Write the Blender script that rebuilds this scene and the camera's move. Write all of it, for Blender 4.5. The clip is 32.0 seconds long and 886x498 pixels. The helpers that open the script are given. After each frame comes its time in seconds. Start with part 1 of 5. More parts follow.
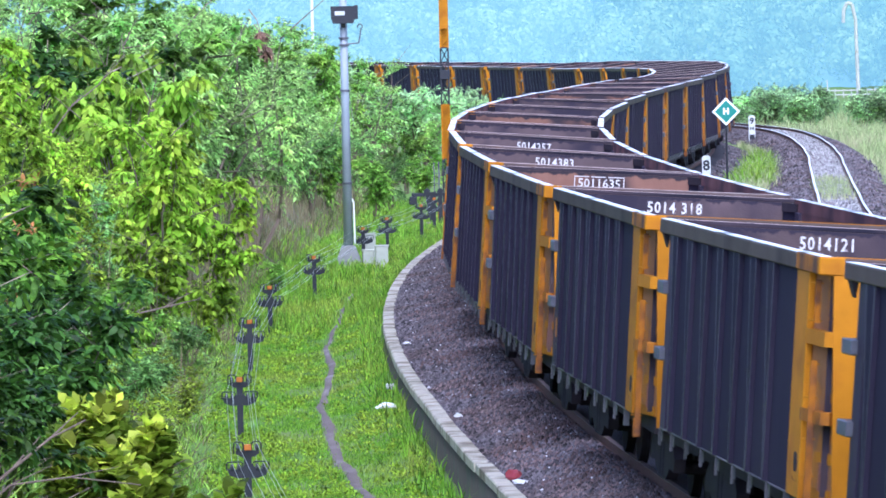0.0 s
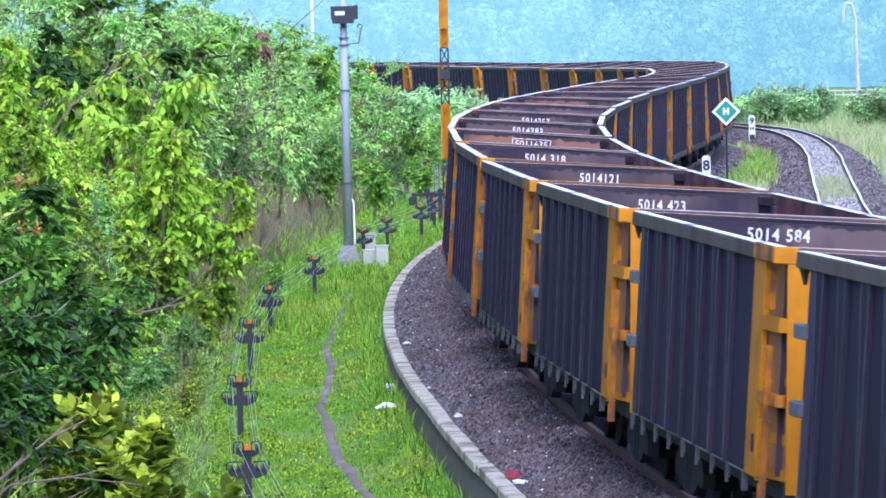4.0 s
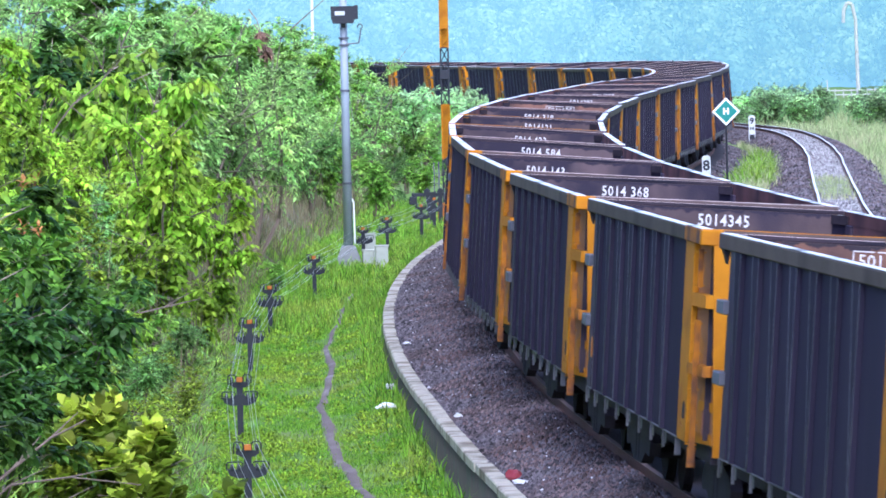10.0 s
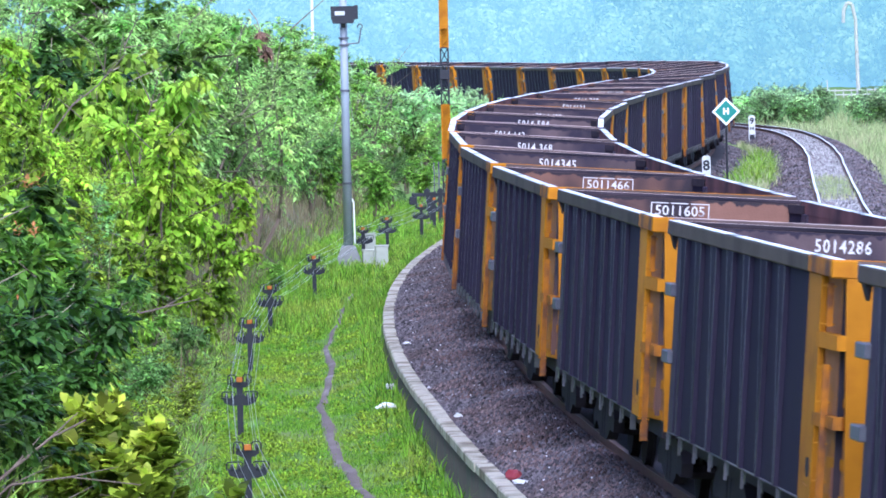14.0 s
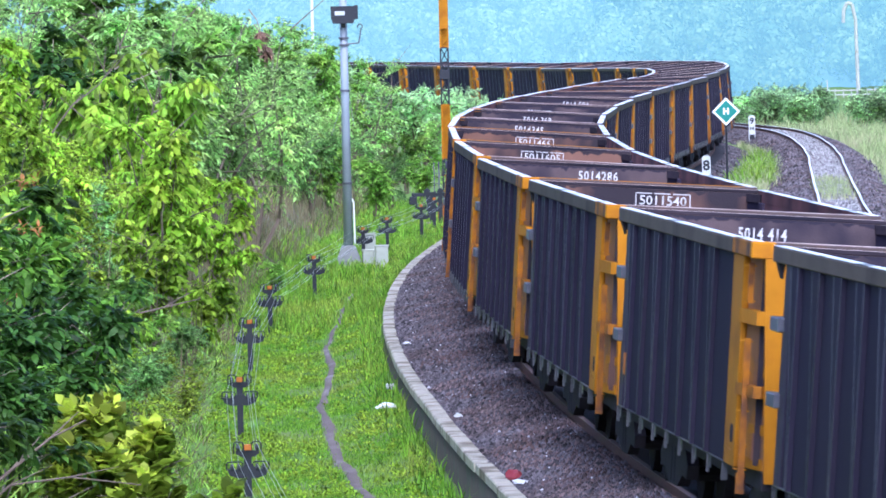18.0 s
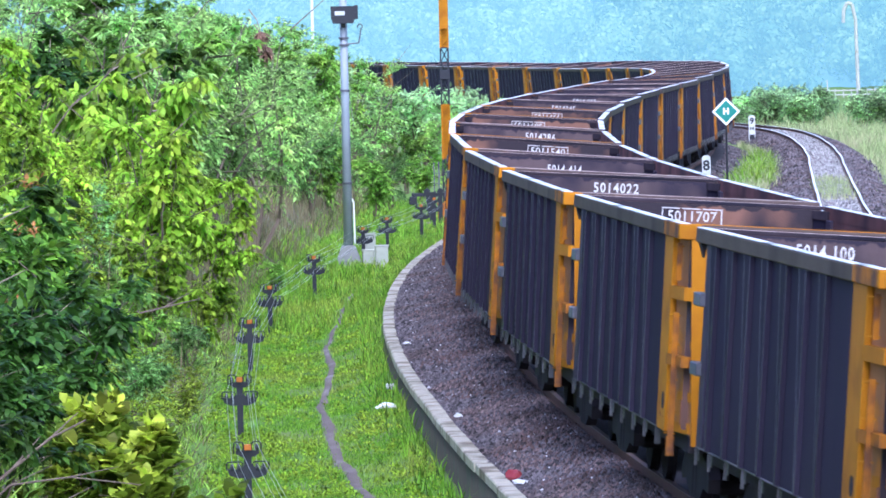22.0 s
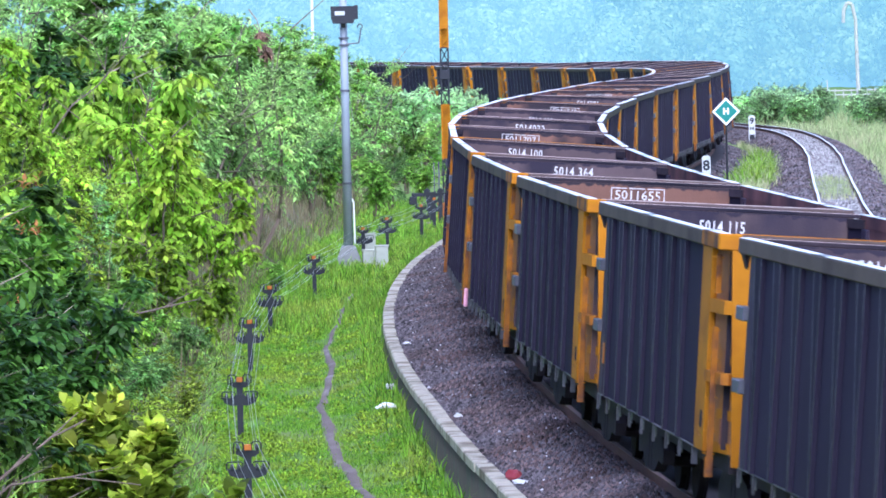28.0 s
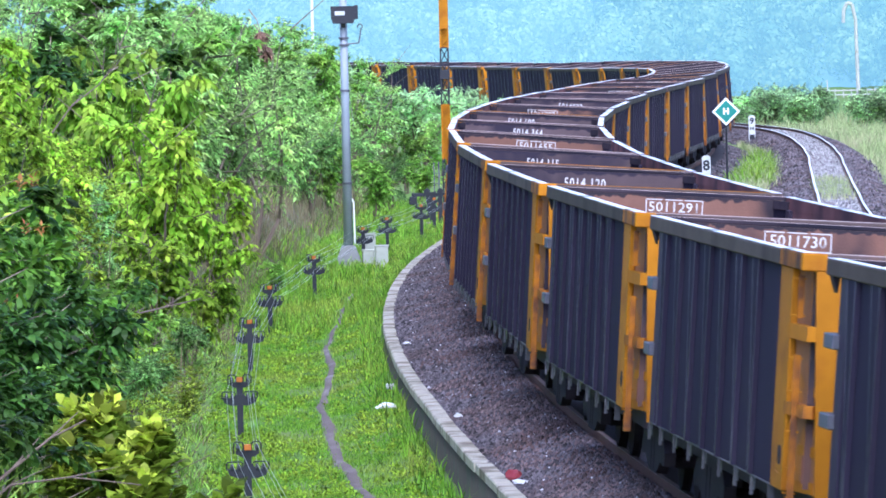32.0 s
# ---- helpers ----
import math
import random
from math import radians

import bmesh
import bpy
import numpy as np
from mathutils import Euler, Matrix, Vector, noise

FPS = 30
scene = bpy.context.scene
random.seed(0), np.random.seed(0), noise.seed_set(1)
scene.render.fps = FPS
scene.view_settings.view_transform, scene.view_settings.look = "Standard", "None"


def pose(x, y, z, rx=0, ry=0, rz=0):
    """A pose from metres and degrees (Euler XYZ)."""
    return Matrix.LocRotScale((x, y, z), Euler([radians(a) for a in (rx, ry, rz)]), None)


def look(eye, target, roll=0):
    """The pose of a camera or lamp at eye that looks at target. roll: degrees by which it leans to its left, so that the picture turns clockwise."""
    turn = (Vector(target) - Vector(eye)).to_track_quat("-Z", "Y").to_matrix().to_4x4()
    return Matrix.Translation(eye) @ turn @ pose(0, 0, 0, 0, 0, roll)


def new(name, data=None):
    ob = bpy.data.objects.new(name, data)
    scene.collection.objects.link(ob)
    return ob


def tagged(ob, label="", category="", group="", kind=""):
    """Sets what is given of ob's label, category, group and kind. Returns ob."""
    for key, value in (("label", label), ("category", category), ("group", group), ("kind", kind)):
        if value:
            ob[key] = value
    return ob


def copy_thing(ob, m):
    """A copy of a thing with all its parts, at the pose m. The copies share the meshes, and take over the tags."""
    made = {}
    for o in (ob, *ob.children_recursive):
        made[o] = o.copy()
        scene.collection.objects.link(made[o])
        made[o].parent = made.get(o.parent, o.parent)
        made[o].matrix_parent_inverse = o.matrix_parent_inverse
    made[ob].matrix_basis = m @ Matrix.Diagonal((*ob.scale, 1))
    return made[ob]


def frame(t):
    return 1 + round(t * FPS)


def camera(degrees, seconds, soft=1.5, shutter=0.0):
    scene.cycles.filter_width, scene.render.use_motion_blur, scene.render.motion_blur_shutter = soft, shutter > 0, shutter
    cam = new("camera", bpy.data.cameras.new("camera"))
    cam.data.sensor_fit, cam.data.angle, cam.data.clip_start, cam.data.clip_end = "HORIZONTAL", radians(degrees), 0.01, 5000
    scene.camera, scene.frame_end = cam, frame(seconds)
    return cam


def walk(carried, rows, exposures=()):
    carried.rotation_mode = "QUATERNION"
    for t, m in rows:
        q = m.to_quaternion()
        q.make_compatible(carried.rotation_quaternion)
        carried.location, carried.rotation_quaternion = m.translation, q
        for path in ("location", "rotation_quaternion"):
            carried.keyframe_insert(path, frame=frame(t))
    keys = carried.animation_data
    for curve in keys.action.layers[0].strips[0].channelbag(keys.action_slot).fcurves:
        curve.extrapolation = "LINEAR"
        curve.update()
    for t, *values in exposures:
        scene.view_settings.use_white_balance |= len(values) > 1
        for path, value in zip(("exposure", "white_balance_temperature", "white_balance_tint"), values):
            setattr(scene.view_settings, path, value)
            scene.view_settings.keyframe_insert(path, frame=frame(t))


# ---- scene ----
# ======== camera and its stand ========
EYE = (0.0, 0.0, 5.08)
PITCH, ROLL, FOV = 1.8428, -1.3086, 7.2839
cam = camera(FOV, 32.0, soft=1.7, shutter=0.5)
AIM = (0.0, 100.0, EYE[2] - 100.0 * math.tan(radians(PITCH)))
walk(cam, [(0.0, look(EYE, AIM, ROLL)), (32.0, look(EYE, AIM, ROLL))], [(0.0, 0.97, 4930, 19), (32.0, 0.97, 4930, 19)])

# ======== light: a bright, hazy, overcast sky ========
SUN_ELEV, SUN_AZ = 50.0, 172.0
world = bpy.data.worlds.new("overcast_sky")
world.use_nodes = True
scene.world = world
wn = world.node_tree.nodes
sky = wn.new("ShaderNodeTexSky")
sky.sky_type = "NISHITA"
sky.sun_disc = False
sky.sun_elevation, sky.sun_rotation = radians(SUN_ELEV), radians(SUN_AZ)
sky.air_density, sky.dust_density, sky.ozone_density = 1.0, 4.0, 1.0
world.node_tree.links.new(sky.outputs[0], wn["Background"].inputs[0])
wn["Background"].inputs[1].default_value = 0.15
sun = new("sun", bpy.data.lights.new("sun", "SUN"))
sun.data.energy, sun.data.angle, sun.data.color = 1.5, radians(60.0), (1.0, 0.95, 0.88)
az, el = radians(SUN_AZ), radians(SUN_ELEV)
sun.matrix_world = look((math.sin(az) * math.cos(el) * 50, math.cos(az) * math.cos(el) * 50, math.sin(el) * 50), (0, 0, 0))


# ======== the railway's line ========
PITCH_LEN = 12.812          # wagon spacing
CURVES = (0.8, 0.9, 1.94, 1.69, 1.43, 1.18, 1.60, 1.29, 1.22, 0.365, 0.266, -1.155, -1.419, -1.681, -1.683,
          -2.117, -0.989, -1.069, -0.583, -0.097, 0.0, 0.0)      # 1/km
STATIONS = (-30, -12, *range(-4, 33, 2), 60)
LINE_S = np.arange(-30 * PITCH_LEN, 60 * PITCH_LEN, 0.5)
LINE_K = np.interp(LINE_S, np.array(STATIONS) * PITCH_LEN, np.array(CURVES) * 1e-3)


def line_integral(v):
    return np.concatenate([[0.0], np.cumsum((v[1:] + v[:-1]) * 0.25)])


LINE_TH = line_integral(LINE_K)
LINE_TH += -0.08301 - np.interp(0, LINE_S, LINE_TH)
LINE_X, LINE_Y = line_integral(np.sin(LINE_TH)), line_integral(np.cos(LINE_TH))
LINE_X += 3.9552 - np.interp(0, LINE_S, LINE_X)
LINE_Y += 61.6704 - np.interp(0, LINE_S, LINE_Y)
CANT = 54.7


def grade(y):
    """Height of the rails over the depth of the place."""
    return np.interp(y, (50, 130, 210, 290, 370), (0.0, 0.174, 0.213, 0.227, -0.134))


def on_line(s, u=0.0, z=0.0, canted=True):
    """The point beside the line: s metres along it, u to the right, z over the rails."""
    x, y, th = (np.interp(s, LINE_S, q) for q in (LINE_X, LINE_Y, LINE_TH))
    ca = CANT * np.interp(s, LINE_S, LINE_K) if canted else 0.0 * np.asarray(s)
    o = u + ca * z
    return np.stack(np.broadcast_arrays(x + o * np.cos(th), y - o * np.sin(th), z - ca * u + grade(y)), -1)


def heading(s):
    return float(np.interp(s, LINE_S, LINE_TH))


def beside(x, y):
    """Station and offset of points of the plan."""
    x, y = np.atleast_1d(x).astype(float), np.atleast_1d(y).astype(float)
    idx = np.arange(0, len(LINE_S), 8)
    best = np.empty(len(x), int)
    for i in range(0, len(x), 2000):
        dd = (x[i:i + 2000, None] - LINE_X[idx]) ** 2 + (y[i:i + 2000, None] - LINE_Y[idx]) ** 2
        best[i:i + 2000] = idx[dd.argmin(1)]
    dx, dy, th = x - LINE_X[best], y - LINE_Y[best], LINE_TH[best]
    return LINE_S[best] + dx * np.sin(th) + dy * np.cos(th), dx * np.cos(th) - dy * np.sin(th)


def wall_u(s):
    return np.interp(s, (10, 34, 47, 60, 75, 90, 105, 130), (-2.13, -2.17, -2.30, -2.45, -2.60, -2.72, -2.76, -2.8))


def side_track_u(s):
    return np.interp(s, (40, 89, 110, 130, 150, 170, 190, 209, 229, 249, 275, 300), (8.0, 7.17, 6.98, 6.47, 5.82, 5.11, 4.61, 4.4, 4.47, 4.9, 5.2, 5.4))


def foot_u(s):
    return np.interp(s, (-60, 10, 28, 62, 103, 131, 182, 229, 300), (-6.5, -5.6, -5.3, -5.3, -6.8, -7.6, -10.6, -12, -16))


GRASS_Z = -0.93


def ground_z(x, y):
    """Height of the ground: the level strip, the bank beside it, the lower bed under the ballast."""
    s, u = beside(x, y)
    x, y = np.atleast_1d(x), np.atleast_1d(y)
    wob = 0.05 * np.sin(x * 1.3 + y * 0.7) + 0.04 * np.sin(x * 2.9 - y * 1.1)
    up = np.clip(foot_u(s) - u, 0, None)
    high = np.interp(s, (-80, -20, 60, 160, 230, 300, 380), (7.0, 6.6, 6.2, 4.8, 2.6, 0.9, 0.6))
    bank = high * (1 - np.exp(-up * 1.0 / np.maximum(high, 0.3))) + 0.12 * np.minimum(up, 1) * np.sin(x * 0.9) * np.sin(y * 0.31)
    near = np.clip(1 - (wall_u(s) - u) / 1.6, 0, 1)
    left = GRASS_Z + wob * 0.6 + bank + near * near * np.interp(s, (18, 30, 42, 52, 64), (0.0, 0.1, 0.3, 0.42, 0.52))
    ur = side_track_u(s)
    right = -0.62 + wob * 0.7 + 0.0 * u
    right = np.where(np.abs(u - ur) < 2.1, -0.72, right)
    right = right + 0.10 * np.clip((u - 14) / 10, 0, 1) + 0.5 * np.clip((u - 25) / 60, 0, 1)
    z = np.where(u < wall_u(s) - 0.02, left, np.where(u < 2.0, -0.85, right))
    return z + grade(y)


def bed_z(s, u):
    """Top of the main track's ballast: canted between the rails, level at its edges."""
    ca = CANT * np.interp(s, LINE_S, LINE_K)
    a, b = -0.085 + ca * 0.9, -0.215 - ca * 0.9
    left = a + (-0.275 - a) * np.clip((-0.9 - u) / (-0.9 - (wall_u(s) + 0.19)), 0, 1)
    right = b + (-0.80 - b) * np.clip((u - 0.9) / 1.6, 0, 1)
    return np.where(u < -0.9, left, np.where(u > 0.9, right, -0.215 + 0.13 * np.clip((-0.64 - u) / 0.05, 0, 1) - ca * u))


# ======== mesh helpers ========
class Mesh:
    """Collects plain geometry; done() makes the mesh."""

    def __init__(self):
        self.v, self.f = [], []

    def add(self, verts, faces):
        n = len(self.v)
        self.v += [tuple(p) for p in verts]
        self.f += [tuple(i + n for i in f) for f in faces]
        return self

    def box(self, x0, x1, y0, y1, z0, z1, c=0.0):
        """A box, its edges along y and z chamfered by c."""
        if c <= 0:
            v = [(x, y, z) for z in (z0, z1) for y in (y0, y1) for x in (x0, x1)]
            return self.add(v, [(0, 2, 3, 1), (4, 5, 7, 6), (0, 1, 5, 4), (2, 6, 7, 3), (0, 4, 6, 2), (1, 3, 7, 5)])
        bm = bmesh.new()
        bmesh.ops.create_cube(bm, size=1, matrix=Matrix.LocRotScale(((x0 + x1) / 2, (y0 + y1) / 2, (z0 + z1) / 2), None, (x1 - x0, y1 - y0, z1 - z0)))
        bmesh.ops.bevel(bm, geom=bm.edges[:], offset=c, segments=1, affect="EDGES")
        return self.bm(bm)

    def bm(self, bm, m=None):
        if m:
            bm.transform(m)
        bm.verts.index_update()
        self.add([v.co for v in bm.verts], [[v.index for v in f.verts] for f in bm.faces])
        bm.free()
        return self

    def cyl(self, a, b, r0, r1=None, n=10, caps=True):
        a, b = Vector(a), Vector(b)
        r1 = r0 if r1 is None else r1
        q = (b - a).to_track_quat("Z", "Y").to_matrix()
        v = []
        for c, r in ((a, r0), (b, r1)):
            v += [c + q @ Vector((r * math.cos(i * math.tau / n), r * math.sin(i * math.tau / n), 0)) for i in range(n)]
        f = [(i, (i + 1) % n, n + (i + 1) % n, n + i) for i in range(n)]
        if caps:
            f += [tuple(range(n))[::-1], tuple(range(n, 2 * n))]
        return self.add(v, f)

    def tube(self, pts, rad, n=6):
        for i in range(len(pts) - 1):
            self.cyl(pts[i], pts[i + 1], rad if np.isscalar(rad) else rad[i], rad if np.isscalar(rad) else rad[i + 1], n, True)
        return self

    def prism(self, outline, y0, y1, axis="y"):
        """An outline in (x, z) drawn along y, or in (y, z) along x."""
        n = len(outline)
        if axis == "y":
            v = [(p[0], y0, p[1]) for p in outline] + [(p[0], y1, p[1]) for p in outline]
        else:
            v = [(y0, p[0], p[1]) for p in outline] + [(y1, p[0], p[1]) for p in outline]
        return self.add(v, [(i, (i + 1) % n, n + (i + 1) % n, n + i) for i in range(n)] + [tuple(range(n))[::-1], tuple(range(n, 2 * n))])

    def done(self, name, material, smooth=False):
        me = bpy.data.meshes.new(name)
        me.from_pydata(self.v, [], self.f)
        me.materials.append(material)
        bm = bmesh.new()
        bm.from_mesh(me)
        bmesh.ops.recalc_face_normals(bm, faces=bm.faces)
        bm.to_mesh(me)
        bm.free()
        if smooth:
            me.polygons.foreach_set("use_smooth", [True] * len(me.polygons))
        return me


def array_mesh(name, verts, faces, material, smooth=False):
    me = bpy.data.meshes.new(name)
    me.from_pydata(verts.tolist() if hasattr(verts, "tolist") else verts, [], faces.tolist() if hasattr(faces, "tolist") else faces)
    me.materials.append(material)
    if smooth:
        me.polygons.foreach_set("use_smooth", [True] * len(me.polygons))
    return me


def part(name, mesh, material, parent, label="", smooth=False):
    ob = new(name, mesh.done(name, material, smooth) if isinstance(mesh, Mesh) else mesh)
    ob.parent = parent
    return tagged(ob, label) if label else ob


def strip(name, stations, profile, material, canted=True, smooth=True):
    """A band along the line: profile gives (u, z) for each station."""
    rows = [[on_line(s, u, z, canted) for u, z in profile(s)] for s in stations]
    n = len(rows[0])
    v = [tuple(map(float, p)) for r in rows for p in r]
    f = [(i * n + j, i * n + j + 1, (i + 1) * n + j + 1, (i + 1) * n + j) for i in range(len(rows) - 1) for j in range(n - 1)]
    return array_mesh(name, v, f, material, smooth)


# ======== materials ========
def material(name, base, rough=0.6, metal=0.0, vary=0.0, scale=3.0, second=None, second_at=(0.5, 0.7), second_scale=1.0,
             bump=0.0, bump_scale=40.0, island=0.0, rand=0.0, stretch=(1, 1, 1), translucent=0.0, coords="Object", spec=0.5):
    """A surface of a base colour with cloudy variation, a second colour in patches, relief, and a change from piece to piece."""
    m = bpy.data.materials.new(name)
    m.use_nodes = True
    t = m.node_tree
    N, L = t.nodes, t.links
    bsdf = N["Principled BSDF"]
    bsdf.inputs["Roughness"].default_value, bsdf.inputs["Metallic"].default_value = rough, metal
    bsdf.inputs["Specular IOR Level"].default_value = spec
    tc = N.new("ShaderNodeTexCoord")
    mp = N.new("ShaderNodeMapping")
    mp.inputs["Scale"].default_value = stretch
    L.new(tc.outputs[coords], mp.inputs[0])
    colour = N.new("ShaderNodeRGB")
    colour.outputs[0].default_value = (*base, 1)
    out = colour.outputs[0]

    def noise_node(sc, detail=5.0):
        n = N.new("ShaderNodeTexNoise")
        n.inputs["Scale"].default_value, n.inputs["Detail"].default_value = sc, detail
        L.new(mp.outputs[0], n.inputs["Vector"])
        return n

    def ramp(src, a, b):
        r = N.new("ShaderNodeMapRange")
        r.inputs[1].default_value, r.inputs[2].default_value = a, b
        L.new(src, r.inputs[0])
        return r.outputs[0]

    if second:
        mix = N.new("ShaderNodeMix")
        mix.data_type = "RGBA"
        L.new(ramp(noise_node(second_scale, 8.0).outputs[0], *second_at), mix.inputs[0])
        L.new(out, mix.inputs[6])
        mix.inputs[7].default_value = (*second, 1)
        out = mix.outputs[2]
    for amount, src in ((vary, noise_node(scale).outputs[0] if vary else None), (island, "island"), (rand, "rand")):
        if not amount:
            continue
        if src == "island":
            src = N.new("ShaderNodeNewGeometry").outputs["Random Per Island"]
        elif src == "rand":
            src = N.new("ShaderNodeObjectInfo").outputs["Random"]
        hsv = N.new("ShaderNodeHueSaturation")
        r = N.new("ShaderNodeMapRange")
        r.inputs[3].default_value, r.inputs[4].default_value = 1 - amount, 1 + amount
        L.new(src, r.inputs[0])
        L.new(r.outputs[0], hsv.inputs["Value"])
        L.new(out, hsv.inputs["Color"])
        out = hsv.outputs[0]
    L.new(out, bsdf.inputs["Base Color"])
    if bump:
        b = N.new("ShaderNodeBump")
        b.inputs["Strength"].default_value, b.inputs["Distance"].default_value = bump, 0.02
        L.new(noise_node(bump_scale, 4.0).outputs[0], b.inputs["Height"])
        L.new(b.outputs[0], bsdf.inputs["Normal"])
    if translucent:
        tr = N.new("ShaderNodeBsdfTranslucent")
        L.new(out, tr.inputs[0])
        ms = N.new("ShaderNodeMixShader")
        ms.inputs[0].default_value = translucent
        L.new(bsdf.outputs[0], ms.inputs[1])
        L.new(tr.outputs[0], ms.inputs[2])
        L.new(ms.outputs[0], N["Material Output"].inputs[0])
    return m


SIDE_PAINT = material("charcoal_paint", (0.0285, 0.0235, 0.043), 0.75, vary=0.25, scale=1.5, second=(0.038, 0.031, 0.050), second_at=(0.5, 0.85), second_scale=0.8, stretch=(1, 1, 0.25), bump=0.15, bump_scale=12, rand=0.12, spec=0.06)
RIB_PAINT = material("dusty_charcoal_paint", (0.033, 0.021, 0.046), 0.6, vary=0.35, scale=3, second=(0.070, 0.054, 0.070), second_at=(0.55, 0.8), second_scale=2.0, bump=0.1, rand=0.2, spec=0.25)
RIM_PAINT = material("grey_olive_rim_paint", (0.100, 0.078, 0.066), 0.7, vary=0.35, scale=1.6, second=(0.034, 0.026, 0.028), second_at=(0.5, 0.75), second_scale=0.9, bump=0.1, rand=0.15, spec=0.08)
RIM_TOP = material("worn_bright_steel_top", (0.85, 0.85, 0.87), 0.4, metal=0.1, vary=0.2, scale=4, second=(0.12, 0.11, 0.11), second_at=(0.56, 0.62), second_scale=1.1, rand=0.1)
YELLOW = material("chrome_yellow_paint", (0.42, 0.165, 0.002), 0.6, vary=0.28, scale=3, second=(0.26, 0.085, 0.008), second_at=(0.52, 0.8), second_scale=2.5, bump=0.1, rand=0.15, spec=0.15)
YELLOW_DIRTY = material("rust_streaked_yellow", (0.38, 0.135, 0.005), 0.65, vary=0.3, scale=5, second=(0.10, 0.045, 0.03), second_at=(0.45, 0.65), second_scale=3.0, bump=0.2, rand=0.15, spec=0.2)
RUSTY = material("rust_brown_steel", (0.20, 0.085, 0.05), 0.75, vary=0.3, scale=4, second=(0.10, 0.05, 0.045), second_at=(0.45, 0.65), second_scale=2.0, bump=0.3, rand=0.1)
INNER = material("coal_stained_inside", (0.050, 0.036, 0.045), 0.8, vary=0.4, scale=2.0, second=(0.016, 0.014, 0.024), second_at=(0.38, 0.56), second_scale=0.8, bump=0.2, rand=0.25, spec=0.2)
INNER_RUST = material("rusty_coal_stained_inside", (0.13, 0.065, 0.052), 0.75, vary=0.3, scale=2.0, second=(0.026, 0.023, 0.034), second_at=(0.42, 0.56), second_scale=0.6, bump=0.2, rand=0.2)


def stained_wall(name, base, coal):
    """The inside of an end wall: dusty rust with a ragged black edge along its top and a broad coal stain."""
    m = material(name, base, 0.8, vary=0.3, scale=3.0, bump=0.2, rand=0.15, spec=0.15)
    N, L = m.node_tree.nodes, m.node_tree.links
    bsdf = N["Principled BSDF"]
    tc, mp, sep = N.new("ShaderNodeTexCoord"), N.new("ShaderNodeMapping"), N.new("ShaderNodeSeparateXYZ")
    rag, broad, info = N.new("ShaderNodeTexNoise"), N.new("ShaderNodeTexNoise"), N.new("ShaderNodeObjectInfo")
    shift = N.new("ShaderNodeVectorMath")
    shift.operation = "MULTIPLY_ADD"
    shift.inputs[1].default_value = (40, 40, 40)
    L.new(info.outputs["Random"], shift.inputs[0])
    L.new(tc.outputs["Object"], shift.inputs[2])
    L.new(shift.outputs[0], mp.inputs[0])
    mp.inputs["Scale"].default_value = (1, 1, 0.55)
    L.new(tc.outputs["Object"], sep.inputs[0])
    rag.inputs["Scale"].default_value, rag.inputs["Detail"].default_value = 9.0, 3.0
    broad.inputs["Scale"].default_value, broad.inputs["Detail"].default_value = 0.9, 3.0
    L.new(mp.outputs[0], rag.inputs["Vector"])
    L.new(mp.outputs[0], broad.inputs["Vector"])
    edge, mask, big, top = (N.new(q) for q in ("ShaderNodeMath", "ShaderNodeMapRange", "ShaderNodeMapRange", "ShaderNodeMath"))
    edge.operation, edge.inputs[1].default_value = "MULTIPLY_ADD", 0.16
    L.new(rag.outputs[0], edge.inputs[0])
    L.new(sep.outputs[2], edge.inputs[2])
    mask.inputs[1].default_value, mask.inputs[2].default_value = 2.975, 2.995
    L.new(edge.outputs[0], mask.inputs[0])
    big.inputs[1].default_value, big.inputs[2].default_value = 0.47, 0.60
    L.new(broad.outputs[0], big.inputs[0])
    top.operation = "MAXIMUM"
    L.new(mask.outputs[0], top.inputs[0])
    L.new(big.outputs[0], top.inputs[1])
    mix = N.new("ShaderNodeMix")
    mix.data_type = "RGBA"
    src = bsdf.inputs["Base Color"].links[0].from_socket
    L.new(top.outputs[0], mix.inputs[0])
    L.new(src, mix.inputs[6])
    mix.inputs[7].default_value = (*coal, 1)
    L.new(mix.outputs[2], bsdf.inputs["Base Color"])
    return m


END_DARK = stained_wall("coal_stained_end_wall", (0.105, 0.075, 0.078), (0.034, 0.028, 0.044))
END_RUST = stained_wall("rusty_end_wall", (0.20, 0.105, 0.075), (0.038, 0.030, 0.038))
BLACK = material("oily_black_steel", (0.036, 0.030, 0.038), 0.8, vary=0.4, scale=5, bump=0.2, spec=0.12)
WHEEL = material("brown_wheel_steel", (0.028, 0.023, 0.027), 0.9, vary=0.4, scale=6, spec=0.1)
WHITE = material("white_paint", (0.80, 0.80, 0.78), 0.6, vary=0.15, scale=12)
# Polished steel; the white sky reflection is put into its base colour.
RAIL_TOP = material("polished_sky_white_rail_head", (0.92, 0.92, 0.93), 0.35, metal=0.2, vary=0.05)
RAIL_SIDE = material("rusty_rail_web", (0.16, 0.075, 0.05), 0.7, vary=0.3, scale=4, bump=0.2)
SLEEPER = material("grey_concrete_sleeper", (0.20, 0.19, 0.19), 0.85, vary=0.3, scale=3, rand=0.25, bump=0.3)
STONE = material("grey_brown_ballast_stone", (0.116, 0.099, 0.110), 0.8, island=0.85, vary=0.2, scale=0.6, second=(0.090, 0.062, 0.058), second_at=(0.48, 0.65), second_scale=0.5)
BALLAST = material("dusty_ballast_bed", (0.060, 0.052, 0.058), 0.9, vary=0.5, scale=18, second=(0.060, 0.042, 0.040), second_at=(0.45, 0.65), second_scale=0.6, bump=1.0, bump_scale=30)
